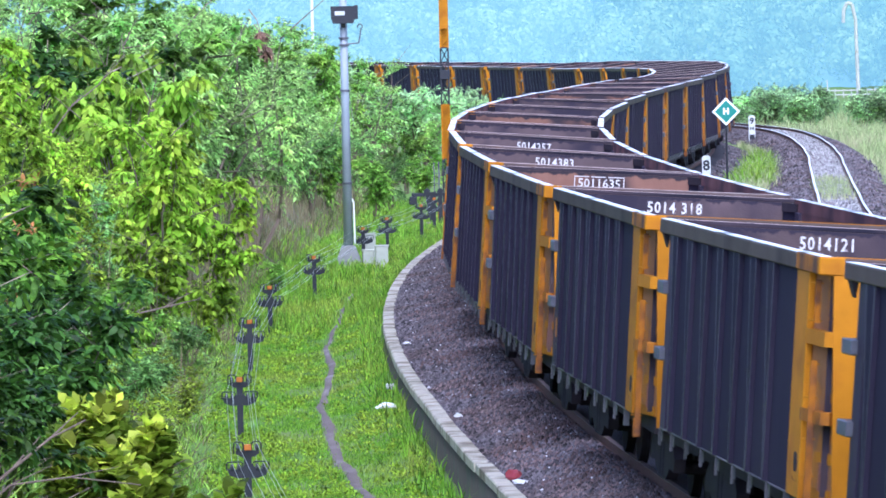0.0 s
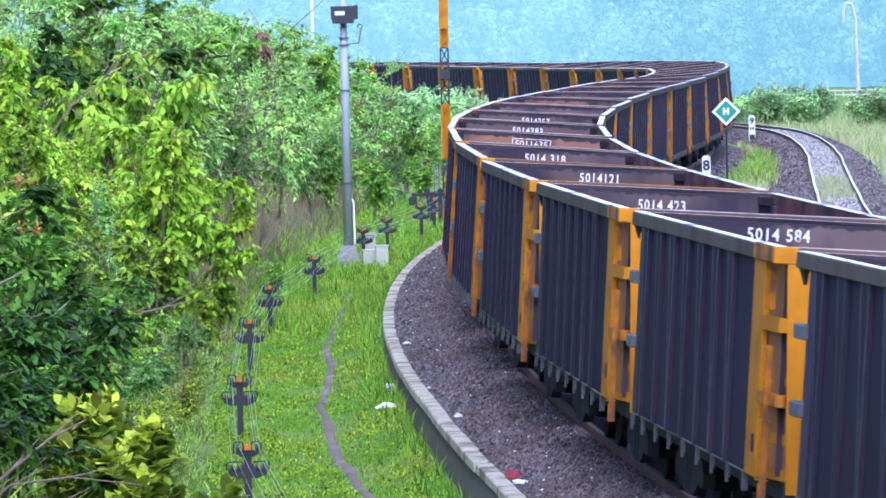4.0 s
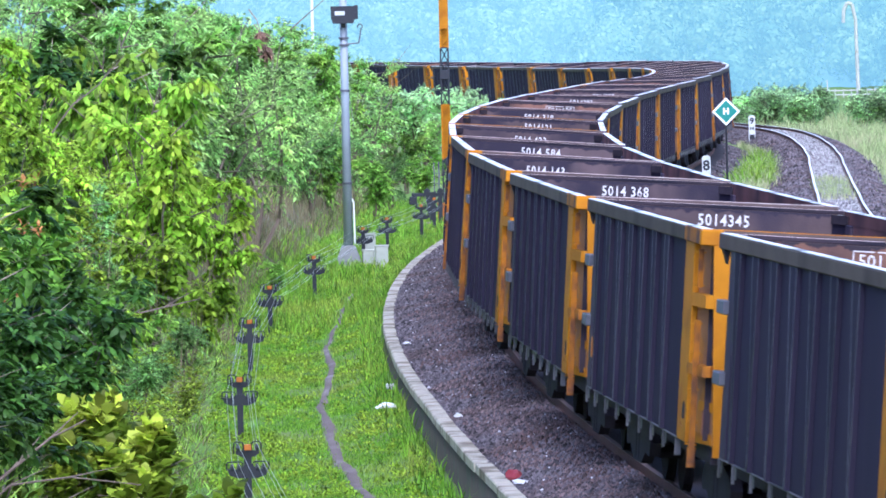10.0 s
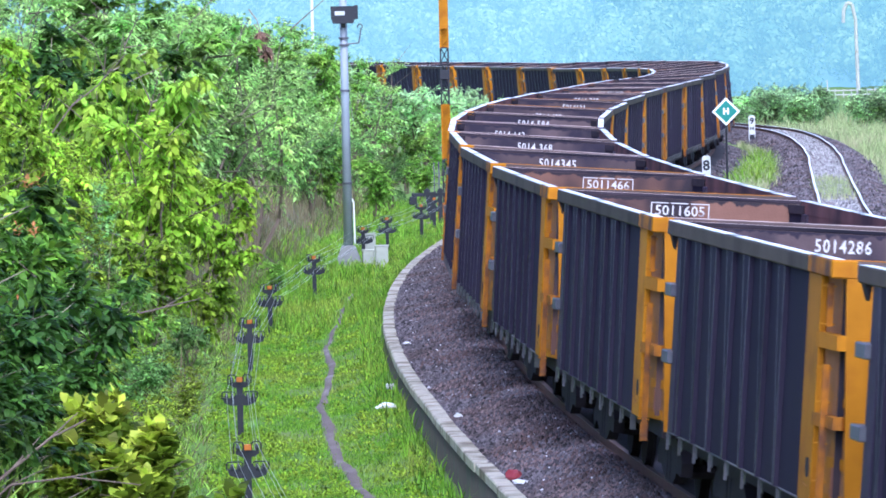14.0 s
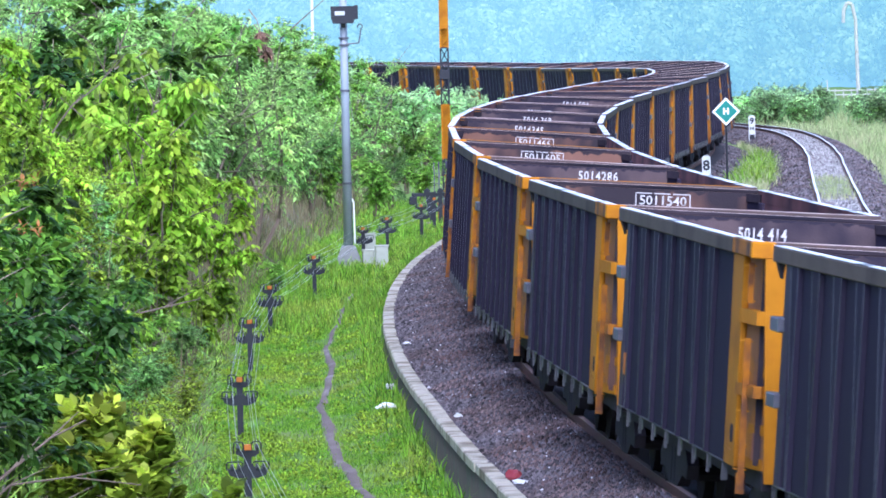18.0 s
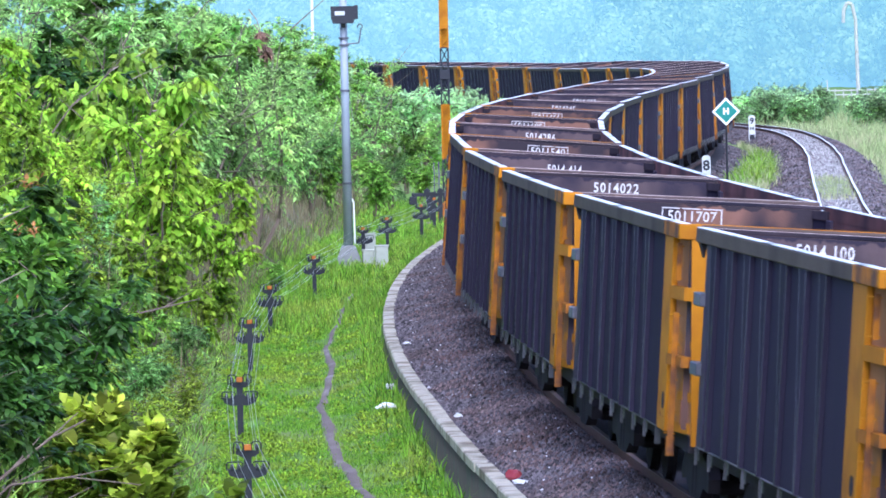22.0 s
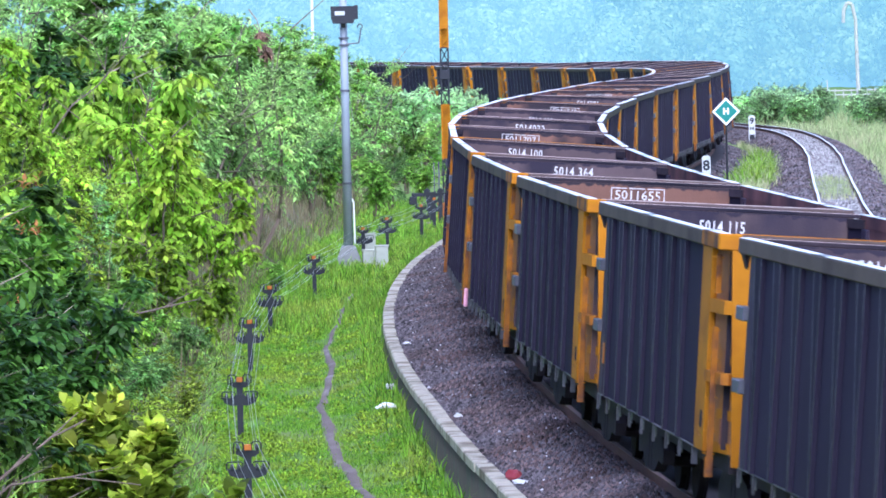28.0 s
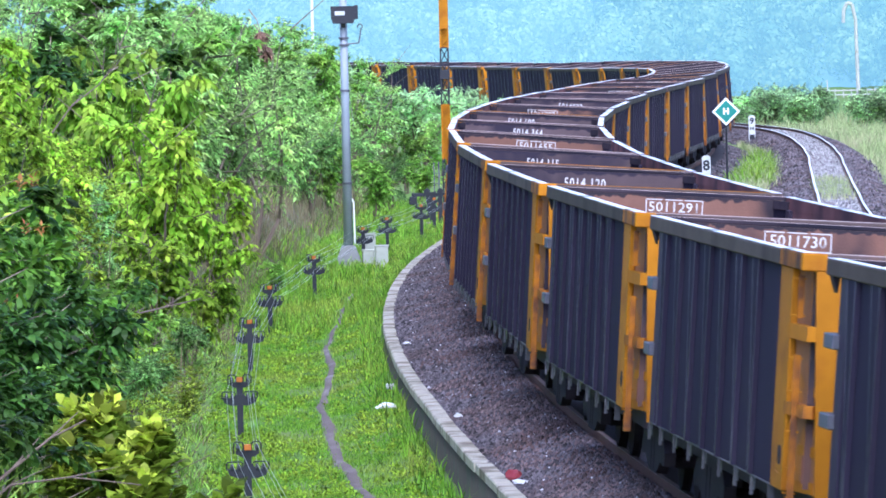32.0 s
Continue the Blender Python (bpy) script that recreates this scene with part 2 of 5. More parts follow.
CONCRETE = material("weathered_concrete", (0.50, 0.455, 0.36), 0.9, vary=0.45, scale=7, second=(0.20, 0.165, 0.11), second_at=(0.45, 0.62), second_scale=1.7, bump=0.7, bump_scale=14, rand=0.03)
CONCRETE_DARK = material("dark_brown_concrete", (0.080, 0.063, 0.045), 0.9, vary=0.4, scale=3, second=(0.06, 0.07, 0.04), second_at=(0.5, 0.65), second_scale=1.5, bump=0.5, bump_scale=14)
TURF = material("green_turf", (0.115, 0.21, 0.022), 0.9, vary=0.35, scale=1.1, second=(0.17, 0.20, 0.06), second_at=(0.45, 0.7), second_scale=0.35, bump=0.8, bump_scale=25)
BLADE = material("fresh_grass_blades", (0.18, 0.37, 0.014), 0.6, island=0.75, translucent=0.4, second=(0.32, 0.40, 0.04), second_at=(0.46, 0.68), second_scale=0.6)
DRY_BLADE = material("pale_grass_blades", (0.36, 0.44, 0.17), 0.7, island=0.35, translucent=0.35, second=(0.50, 0.45, 0.26), second_at=(0.45, 0.7), second_scale=0.15)
SOIL = material("grey_brown_trodden_soil", (0.15, 0.115, 0.105), 0.9, vary=0.2, scale=2.5, second=(0.25, 0.225, 0.23), second_at=(0.5, 0.7), second_scale=0.6, bump=0.5)
BARK = material("grey_brown_bark", (0.16, 0.12, 0.09), 0.9, vary=0.3, scale=8, bump=0.4)
TWIG = material("pale_grey_twigs", (0.33, 0.27, 0.20), 0.9, vary=0.3, scale=8)
GALV = material("galvanised_grey_steel", (0.30, 0.335, 0.37), 0.55, metal=0.1, vary=0.15, scale=2.5, bump=0.1)
POST_BLACK = material("black_painted_iron", (0.018, 0.019, 0.028), 0.45, vary=0.3, scale=8)
ORANGE = material("orange_paint", (0.46, 0.145, 0.012), 0.5, vary=0.2, scale=8)
WIRE = material("bright_steel_wire", (0.55, 0.57, 0.60), 0.35, metal=0.6)
GREEN_SIGN = material("sea_green_sign_paint", (0.02, 0.21, 0.165), 0.5, vary=0.1, scale=4)
PANEL_GREY = material("grey_steel_box", (0.42, 0.43, 0.38), 0.6, vary=0.2, scale=4, second=(0.3, 0.27, 0.2), second_at=(0.55, 0.75), second_scale=5)
PANEL_PALE = material("weathered_white_paint", (0.58, 0.60, 0.60), 0.7, vary=0.25, scale=5)
GLASS = material("lamp_glass", (0.6, 0.62, 0.65), 0.1, spec=0.8)
RED = material("faded_red_plastic", (0.27, 0.03, 0.04), 0.5, vary=0.2)
PINK = material("pink_plastic_bag", (0.85, 0.42, 0.55), 0.5, vary=0.15)


def leaf_material(name, base, second, translucent=0.4):
    return material(name, base, 0.45, island=0.8, rand=0.35, second=second, second_at=(0.45, 0.7), second_scale=0.9, translucent=translucent, spec=0.22)


LEAF_MID = leaf_material("mid_green_leaves", (0.23, 0.40, 0.060), (0.36, 0.48, 0.07), 0.5)
LEAF_DARK = leaf_material("deep_green_leaves", (0.105, 0.215, 0.022), (0.27, 0.38, 0.022), 0.4)
# Green leaves darkened in colour to stand for shade inside the bushes.
LEAF_SHADED = leaf_material("shade_darkened_green_leaves", (0.045, 0.105, 0.014), (0.11, 0.19, 0.016), 0.35)
LEAF_BUSH = leaf_material("olive_oval_leaves", (0.26, 0.38, 0.028), (0.38, 0.47, 0.034), 0.5)
LEAF_LIME = leaf_material("yellow_green_leaves", (0.33, 0.51, 0.033), (0.47, 0.57, 0.045), 0.55)
# Cool green, its base colour shifted bluer to stand for distance haze.
LEAF_BLUE = leaf_material("hazed_cool_green_leaves", (0.25, 0.43, 0.125), (0.37, 0.50, 0.13), 0.5)
LEAF_OLIVE = leaf_material("olive_green_leaves", (0.36, 0.47, 0.04), (0.46, 0.53, 0.05), 0.5)
LEAF_HANG = leaf_material("olive_hanging_leaves", (0.28, 0.46, 0.036), (0.45, 0.55, 0.05), 0.5)
# Far bushes: the pale blue of the haze is painted into the leaf colour.
LEAF_MIST = leaf_material("haze_paled_green_leaves", (0.45, 0.62, 0.30), (0.55, 0.68, 0.33), 0.6)
LEAF_RED = leaf_material("young_red_leaves", (0.50, 0.17, 0.07), (0.45, 0.28, 0.08))
# Fresh green with distance haze mixed into the colour: paler and bluer.
LEAF_FRESH_HAZED = leaf_material("hazed_fresh_green_leaves", (0.36, 0.55, 0.16), (0.48, 0.59, 0.17), 0.55)
LEAF_PALE = leaf_material("pale_yellow_green_leaves", (0.58, 0.66, 0.06), (0.44, 0.56, 0.03), 0.45)
WITHERED = leaf_material("withered_brown_leaves", (0.26, 0.15, 0.11), (0.34, 0.21, 0.14), 0.3)
DRY_STEM = material("dry_brown_stems", (0.22, 0.17, 0.10), 0.9, island=0.4, second=(0.14, 0.17, 0.06), second_at=(0.45, 0.6), second_scale=0.5, translucent=0.2)
RECESS = material("dusty_brown_recess_plate", (0.29, 0.125, 0.038), 0.75, vary=0.35, scale=6, second=(0.40, 0.15, 0.008), second_at=(0.52, 0.58), second_scale=3.2, bump=0.2, rand=0.15)
BEAM_TOP = material("pale_rusty_beam_top", (0.50, 0.40, 0.37), 0.5, vary=0.3, scale=2, second=(0.16, 0.11, 0.10), second_at=(0.55, 0.7), second_scale=1.2, rand=0.2)
TAB = material("pale_grey_steel_tab", (0.085, 0.083, 0.097), 0.45, vary=0.3, scale=6, rand=0.3)
BRACKET = material("slate_grey_bracket", (0.10, 0.10, 0.125), 0.5, vary=0.2, scale=6, rand=0.1)
PLINTH = material("damp_grey_concrete", (0.20, 0.20, 0.195), 0.85, vary=0.3, scale=3, second=(0.10, 0.11, 0.09), second_at=(0.5, 0.7), second_scale=2.0, bump=0.4)
BEAM = material("dark_rusty_beam", (0.085, 0.055, 0.050), 0.7, vary=0.3, scale=3, second=(0.20, 0.10, 0.05), second_at=(0.6, 0.75), second_scale=1.5, rand=0.2)
INSIDE_RUST = material("rust_brown_inside_of_rail", (0.17, 0.080, 0.075), 0.9, vary=0.3, scale=2, second=(0.075, 0.042, 0.050), second_at=(0.45, 0.65), second_scale=0.8, rand=0.2, spec=0.04)
WORN_EDGE = material("worn_rib_edge", (0.105, 0.092, 0.115), 0.5, vary=0.4, scale=3, second=(0.026, 0.023, 0.038), second_at=(0.46, 0.6), second_scale=0.9, rand=0.5)
STONE_RUST = material("rust_dusted_ballast_stone", (0.165, 0.115, 0.112), 0.85, island=0.6, vary=0.2, scale=0.6, second=(0.11, 0.066, 0.060), second_at=(0.45, 0.6), second_scale=0.4)
STONE_WHITE = material("pale_ballast_chip", (0.55, 0.54, 0.57), 0.8, island=0.6)
STONE_PALE = material("pale_grey_ballast_stone", (0.31, 0.30, 0.29), 0.8, island=0.5, vary=0.2, scale=0.6)
LITTER = material("leaf_litter_soil", (0.15, 0.125, 0.085), 0.95, vary=0.4, scale=4, second=(0.12, 0.15, 0.045), second_at=(0.5, 0.65), second_scale=1.2, bump=0.8, bump_scale=30)
RAIL_DULL = material("dull_brown_rail_head", (0.22, 0.15, 0.13), 0.5, metal=0.3, vary=0.3, scale=3)
STENCIL = material("worn_white_stencil_paint", (0.62, 0.61, 0.60), 0.7, vary=0.3, scale=9, second=(0.25, 0.2, 0.2), second_at=(0.6, 0.72), second_scale=6.0)
# ======== ground ========
def graded(lo, hi, fine_lo, fine_hi, step, grow=1.25):
    a = list(np.arange(fine_lo, fine_hi + 1e-6, step))
    d, x = step, fine_hi
    while x < hi:
        d *= grow
        x += d
        a.append(x)
    d, x = step, fine_lo
    while x > lo:
        d *= grow
        x -= d
        a.insert(0, x)
    return np.array(a)


def build_ground():
    gx, gy = graded(-2500, 2500, -26, 34, 0.4), graded(-1500, 4000, 40, 330, 0.8)
    X, Y = np.meshgrid(gx, gy)
    Z = ground_z(X.ravel(), Y.ravel())
    v = np.stack([X.ravel(), Y.ravel(), Z], 1)
    n, k = len(gy), len(gx)
    i = (np.arange(n - 1)[:, None] * k + np.arange(k - 1)[None]).ravel()
    f = np.stack([i, i + 1, i + k + 1, i + k], 1)
    me = array_mesh("ground", v, f, TURF, True)
    me.materials.append(LITTER)
    mid = v[f].mean(1)
    s, u = beside(mid[:, 0], mid[:, 1])
    me.polygons.foreach_set("material_index", ((u < foot_u(s) - 0.5 + 0.5 * np.sin(s * 0.9) * np.sin(s * 2.3)) & (s < 240) & (s > -20)).astype(np.int32))
    tagged(new("ground", me), "uneven green turf ground reaching to the woods", "ground", kind="structure")


build_ground()
NEAR_S = np.arange(-60, 420, 1.5)
bed = new("ballast_bed", strip("ballast_bed", NEAR_S, lambda s: [(wall_u(s) + 0.14, -0.9), *((q, float(bed_z(s, q))) for q in (wall_u(s) + 0.15, -1.5, -0.9, -0.69, -0.64, 0.0, 0.9, 1.7, 2.5))], BALLAST, False))
tagged(bed, "dark grey stone ballast bed under the main track", "ballast", kind="structure")
bed2 = new("ballast_bed", strip("ballast_bed", np.arange(-40, 400, 2.0), lambda s: [(side_track_u(s) + a, b) for a, b in ((-2.3, -0.80), (-1.3, -0.24), (1.3, -0.24), (2.3, -0.80))], BALLAST, False))
tagged(bed2, "grey stone ballast bed under the side track", "ballast", kind="structure")


def build_rails(name, label, offset, stations, canted, head):
    """Two rails of flat-bottomed section with polished heads."""
    track = tagged(new(name), label, "track", kind="structure")
    for side in (-1, 1):
        c = side * 0.565
        foot = ((-0.06, -0.145), (-0.06, -0.13), (-0.010, -0.115), (-0.010, -0.04), (-0.034, -0.03), (-0.034, -0.006), (0.034, -0.006), (0.034, -0.03), (0.010, -0.04), (0.010, -0.115), (0.06, -0.13), (0.06, -0.145))
        part("rail", strip("rail", stations, lambda s: [(offset(s) + c + a, b) for a, b in foot], RAIL_SIDE, canted, False), None, track)
        part("rail_head", strip("rail_head", stations, lambda s: [(offset(s) + c + a, b) for a, b in ((-0.034, -0.012), (-0.032, -0.002), (-0.024, 0.0), (0.024, 0.0), (0.032, -0.002), (0.034, -0.012))], head, canted, False), None, track, "worn steel rail head")
    return track


main_track = build_rails("main_track", "narrow-gauge main track with rust-sided steel rails", lambda s: 0.0, np.arange(-60, 420, 2.0), True, RAIL_DULL)
side_track = build_rails("side_track", "curving side track with bright worn rail heads", side_track_u, np.arange(-20, 380, 2.0), False, RAIL_TOP)


def build_kerb():
    """The low retaining wall along the ballast: cast blocks end to end."""
    wall = tagged(new("retaining_wall"), "low weathered concrete retaining wall beside the ballast", "wall", kind="structure")
    rng = np.random.default_rng(17)
    part("wall_face", strip("wall_face", np.arange(-6, 152, 1.0), lambda s: [(float(wall_u(s)) + a, b) for a, b in ((0.028, -1.2), (0.028, -0.372), (0.20, -0.372), (0.20, -1.2))], CONCRETE_DARK, False), None, wall, "dark brown-stained wall below the coping")
    s = -6.0
    while s < 150:
        step = rng.uniform(2.2, 5.0)
        a, b = s + 0.0015, s + step - 0.0015
        out, lift, tilt = rng.normal(0, 0.004), rng.normal(0, 0.003), rng.normal(0, 0.003)
        v = []
        for q, e in ((a, -1), (a + step * 0.33, 0), (a + step * 0.66, 0), (b, 1)):
            w = float(wall_u(q)) + out
            zt = -0.25 + lift + e * tilt + rng.normal(0, 0.002)
            chip = abs(rng.normal(0, 0.007))
            for u, z in ((w, -0.37), (w + 0.21, -0.37), (w + 0.21, zt - 0.014), (w + 0.19, zt), (w + 0.012 + chip, zt), (w, zt - 0.012 - chip)):
                v.append(tuple(map(float, on_line(q, u, z, False))))
        f = [(6 * i + j, 6 * i + (j + 1) % 6, 6 * i + 6 + (j + 1) % 6, 6 * i + 6 + j) for i in range(3) for j in range(6)] + [tuple(range(6))[::-1], tuple(range(18, 24))]
        part("kerb_block", Mesh().add(v, f), CONCRETE, wall)
        s += step
    return wall


build_kerb()


# ======== wagons ========
BODY, HALF, TOP, SILL = 11.45, 1.475, 2.985, 0.94
BAY, FRONT = 1.47, 11.02


def text_mesh(name, words, size, mat, bold=0.0, spread=1.0):
    cu = bpy.data.curves.new(name, "FONT")
    cu.body, cu.size, cu.align_x, cu.align_y, cu.offset, cu.extrude = words, size, "CENTER", "CENTER", bold, 0.001
    cu.resolution_u, cu.space_character = 2, spread
    ob = new(name, cu)
    bpy.context.view_layer.update()
    me = bpy.data.meshes.new_from_object(ob.evaluated_get(bpy.context.evaluated_depsgraph_get()))
    bpy.data.objects.remove(ob)
    bpy.data.curves.remove(cu)
    me.materials.clear()
    me.materials.append(mat)
    return me


def build_bogie(wagon, yc):
    bogie = part("bogie", Mesh().box(-0.95, 0.95, yc - 0.16, yc + 0.16, 0.50, 0.72, 0.02), BLACK, wagon)
    for sx in (-1, 1):
        x = sx * 0.93
        frame_outline = [(yc - 1.25, 0.50), (yc - 1.05, 0.62), (yc - 0.45, 0.72), (yc + 0.45, 0.72), (yc + 1.05, 0.62), (yc + 1.25, 0.50), (yc + 1.2, 0.36), (yc + 0.8, 0.38), (yc + 0.4, 0.24), (yc - 0.4, 0.24), (yc - 0.8, 0.38), (yc - 1.2, 0.36)]
        part("side_frame", Mesh().prism(frame_outline, x - 0.06, x + 0.06, "x"), BLACK, bogie)
        sp = Mesh()
        for k in (-0.14, 0.14):
            sp.cyl((x, yc + k, 0.27), (x, yc + k, 0.62), 0.07, n=8)
        part("spring", sp, BLACK, bogie)
    for ya in (yc - 0.85, yc + 0.85):
        ws = Mesh().cyl((-0.85, ya, 0.40), (0.85, ya, 0.40), 0.07, n=8)
        for sx in (-1, 1):
            ws.cyl((sx * 0.53, ya, 0.40), (sx * 0.60, ya, 0.40), 0.40, n=20)
            ws.cyl((sx * 0.505, ya, 0.40), (sx * 0.53, ya, 0.40), 0.43, n=20)
        part("wheelset", ws, WHEEL, bogie)


def wear_edges(ob, faces):
    """Bare paler metal along the edges of a rib."""
    ob.data.materials.append(WORN_EDGE)
    for i in faces:
        ob.data.polygons[i].material_index = 1


def tapered_rib(m, sx, x1, y):
    """A pressed rib, broad under the top rail and narrow at the sill, with worn edges."""
    v = []
    for z, wide in ((SILL + 0.013, 0.05), (1.55, 0.12), (TOP - 0.146, 0.40)):
        a, b = x1 + 0.001, x1 + 0.045
        v += [(sx * x, q, z) for x, q in ((a, y - 0.015), (b, y), (b, y + 0.035), (b, y + wide), (b, y + wide + 0.035), (a, y + wide + 0.06))]
    f = [(6 * i + j, 6 * i + j + 1, 6 * i + j + 7, 6 * i + j + 6) for j in range(5) for i in (0, 1)]
    f = [f[0], f[2], f[4], f[6], f[8], f[1], f[3], f[5], f[7], f[9], tuple(range(6))]
    m.add(v, f)


def build_wagon(inner, label, yellow_top, near=True):
    w = tagged(new("coal_wagon"), label, "wagon", "coal train")
    t = 0.05
    x1 = HALF - 0.055
    for sx in (-1, 1):
        def bx(m, a, b, *r, **k):
            return m.box(min(sx * a, sx * b), max(sx * a, sx * b), *r, **k)
        side = part("side_panel", bx(Mesh(), x1 - t, x1, BAY, FRONT - 0.02, SILL, TOP - 0.13), SIDE_PAINT, w)
        part("rail_inside", bx(Mesh(), HALF - 0.124, HALF - 0.1205, 0.66, BODY - 0.13, TOP - 0.14, TOP - 0.008), INSIDE_RUST, w, "rust-brown inside of the top rail")
        part("inner_lining", bx(Mesh(), x1 - t - 0.012, x1 - t - 0.002, 0.66, FRONT - 0.04, SILL + 0.06, TOP - 0.02), INSIDE_RUST if sx > 0 else inner, w, "coal-stained inner face")
        part("inner_ledge", bx(Mesh(), x1 - t - 0.05, x1 - t - 0.0125, 0.80, FRONT - 0.06, TOP - 0.345, TOP - 0.328), RIM_TOP, w, "pale worn ledge along the inner face")
        joined, tabs, worn_all = Mesh(), Mesh(), []
        for k in range(9):
            y = min(1.70 + k * 1.195, FRONT + 0.02)
            rib = Mesh() if near else joined
            worn = [] if near else worn_all
            if 0 < k < 8:
                n1 = len(rib.f)
                tapered_rib(rib, sx, x1, y)
                worn += (n1 + 1, n1 + 3, n1 + 6, n1 + 8)
            m = Mesh() if near else tabs
            bx(m, x1 - 0.012 - (0.03 if k == 0 else 0), x1 + 0.018, y - 0.02, y - 0.008, SILL - 0.17, SILL - 0.003)
            bx(m, x1 - 0.030, x1 - 0.022, y - 0.008, y + 0.26, SILL - 0.13, SILL - 0.003)
            if near:
                if 0 < k < 8:
                    wear_edges(part("rib", rib, SIDE_PAINT, w), worn)
                part("rib_foot", m, TAB, w, "pale grey foot of a rib")
        if not near:
            wear_edges(tagged(part("ribbing", joined, SIDE_PAINT, w), kind="stuff"), worn_all)
            tagged(part("foot_row", tabs, TAB, w), "pale grey feet of the ribs", kind="stuff")
        part("bottom_flange", bx(Mesh(), x1 - 0.05, x1 + 0.014, BAY, FRONT - 0.02, SILL - 0.002, SILL + 0.012), WORN_EDGE, w, "worn lower edge of the side")
        part("top_rail", bx(Mesh(), HALF - 0.12, HALF, BAY - 0.05, BODY + 0.10, TOP - 0.145, TOP - 0.006, c=0.012), RIM_PAINT, w)
        part("rail_cap", bx(Mesh(), HALF - 0.115, HALF - 0.006, BAY - 0.04, BODY + 0.09, TOP - 0.006, TOP), RIM_TOP, w, "worn bright top of the rail")
        part("gusset", Mesh().prism([(sx * (x1 - 0.02), TOP - 0.145), (sx * (HALF - 0.01), TOP - 0.145), (sx * (x1), TOP - 0.28)], BODY - 0.22, BODY - 0.02), BLACK, w)
        # the yellow rear bay: panel, cut corner with its ladder and steps, end post
        part("bay_panel", bx(Mesh(), x1 - 0.03, x1 + 0.03, 0.72, BAY, SILL + 0.005, TOP - 0.145, c=0.01), YELLOW, w, "chrome-yellow corner panel")
        slot = Mesh()
        for q in (0.029, 0.0335):
            slot.v += [(sx * (x1 + q), 0.96 + 0.11 * math.copysign(abs(math.cos(i * 0.524)) ** 0.6, math.cos(i * 0.524)), SILL + 0.30 + 0.085 * math.copysign(abs(math.sin(i * 0.524)) ** 0.8, math.sin(i * 0.524))) for i in range(12)]
        slot.f = [tuple(range(12)), tuple(range(12, 24))] + [(i, (i + 1) % 12, 12 + (i + 1) % 12, 12 + i) for i in range(12)]
        part("bay_slot", slot, BLACK, w, "dark oval lifting slot")
        part("slot_lip", Mesh().tube([(sx * (x1 + 0.031), 1.13, SILL + 0.17), (sx * (x1 + 0.031), 1.06, SILL + 0.145), (sx * (x1 + 0.031), 0.84, SILL + 0.145)], 0.006, 4), YELLOW_DIRTY, w)

        def recess_slab(z0, z1, d0, d1, q0=0.0, q1=1.0):
            """A slab lying on the slanting plate of the cut corner, from d0 to d1 in front of it."""
            m = Mesh()
            ends = [(x1 - 0.03 - 0.125 * q, 0.74 - 0.68 * q) for q in (q0, q1)]
            m.v = [(sx * (ends[i][0] + d), ends[i][1], z) for z in (z0, z1) for i, d in ((0, d0), (0, d1), (1, d1), (1, d0))]
            m.f = [(0, 1, 2, 3), (4, 5, 6, 7), (0, 1, 5, 4), (1, 2, 6, 5), (2, 3, 7, 6), (3, 0, 4, 7)]
            return m
        part("recess_plate", recess_slab(SILL + 0.02, TOP - 0.145, -0.03, 0.0), RECESS, w, "dusty brown plate across the cut corner")
        part("inner_corner", recess_slab(SILL + 0.06, TOP - 0.15, -0.05, -0.032), inner, w)
        if near:
            for z0, z1, q0, q1, mt in ((SILL + 0.02, SILL + 0.12, 0.0, 0.97, YELLOW), (1.27, 1.36, 0.35, 0.97, YELLOW), (1.78, 1.86, 0.62, 0.95, YELLOW), (1.95, 2.04, 0.62, 0.95, YELLOW_DIRTY), (1.86, 1.95, 0.74, 0.80, RUSTY), (2.04, 2.13, 0.74, 0.80, RUSTY), (2.46, 2.56, 0.66, 0.9, YELLOW_DIRTY), (2.62, 2.70, 0.70, 0.9, RUSTY)):
                part("patch", recess_slab(z0, z1, 0.002, 0.014, q0, q1), mt, w)
            part("pipe", Mesh().tube([(sx * (x1 - 0.085), 0.30, SILL + 0.1), (sx * (x1 - 0.085), 0.30, 1.28)], 0.012, 5), RUSTY, w)
        post = Mesh()
        for yy in (0.0, 0.06):
            post.v += [(sx * 1.345, yy, TOP - 0.146), (sx * 1.130, yy, TOP - 0.146), (sx * 1.040, yy, SILL - 0.09), (sx * 1.255, yy, SILL - 0.09)]
        post.f = [(0, 1, 2, 3), (4, 5, 6, 7), (0, 1, 5, 4), (1, 2, 6, 5), (2, 3, 7, 6), (3, 0, 4, 7)]
        part("end_post", post, YELLOW, w, "broad chrome-yellow end post")
        part("top_rail_end", bx(Mesh(), HALF - 0.13, HALF - 0.001, 0.121, BAY - 0.05, TOP - 0.145, TOP, c=0.01), YELLOW_DIRTY if sx < 0 else RIM_PAINT, w, "dirty yellow rail end" if sx < 0 else "")
        part("cap_strip", bx(Mesh(), HALF - 0.115, HALF - 0.006, 0.03, BAY - 0.06, TOP + 0.0035, TOP + 0.006), RIM_TOP, w, "worn bright top of the rail")
        for zb, hh, mt in ((2.245, 0.125, YELLOW), (1.60, 0.105, YELLOW_DIRTY)):
            outline = ((1.455, 0.82), (1.392, 0.03), (1.32, 0.005), (1.272, 0.06), (1.402, 0.80))
            br = Mesh()
            br.v = [(sx * a, b, z) for z in (zb, zb + hh) for a, b in outline]
            br.f = [(0, 1, 2, 3, 4), (5, 6, 7, 8, 9)] + [(i, (i + 1) % 5, 5 + (i + 1) % 5, 5 + i) for i in range(5)]
            part("step_box", br, mt, w)
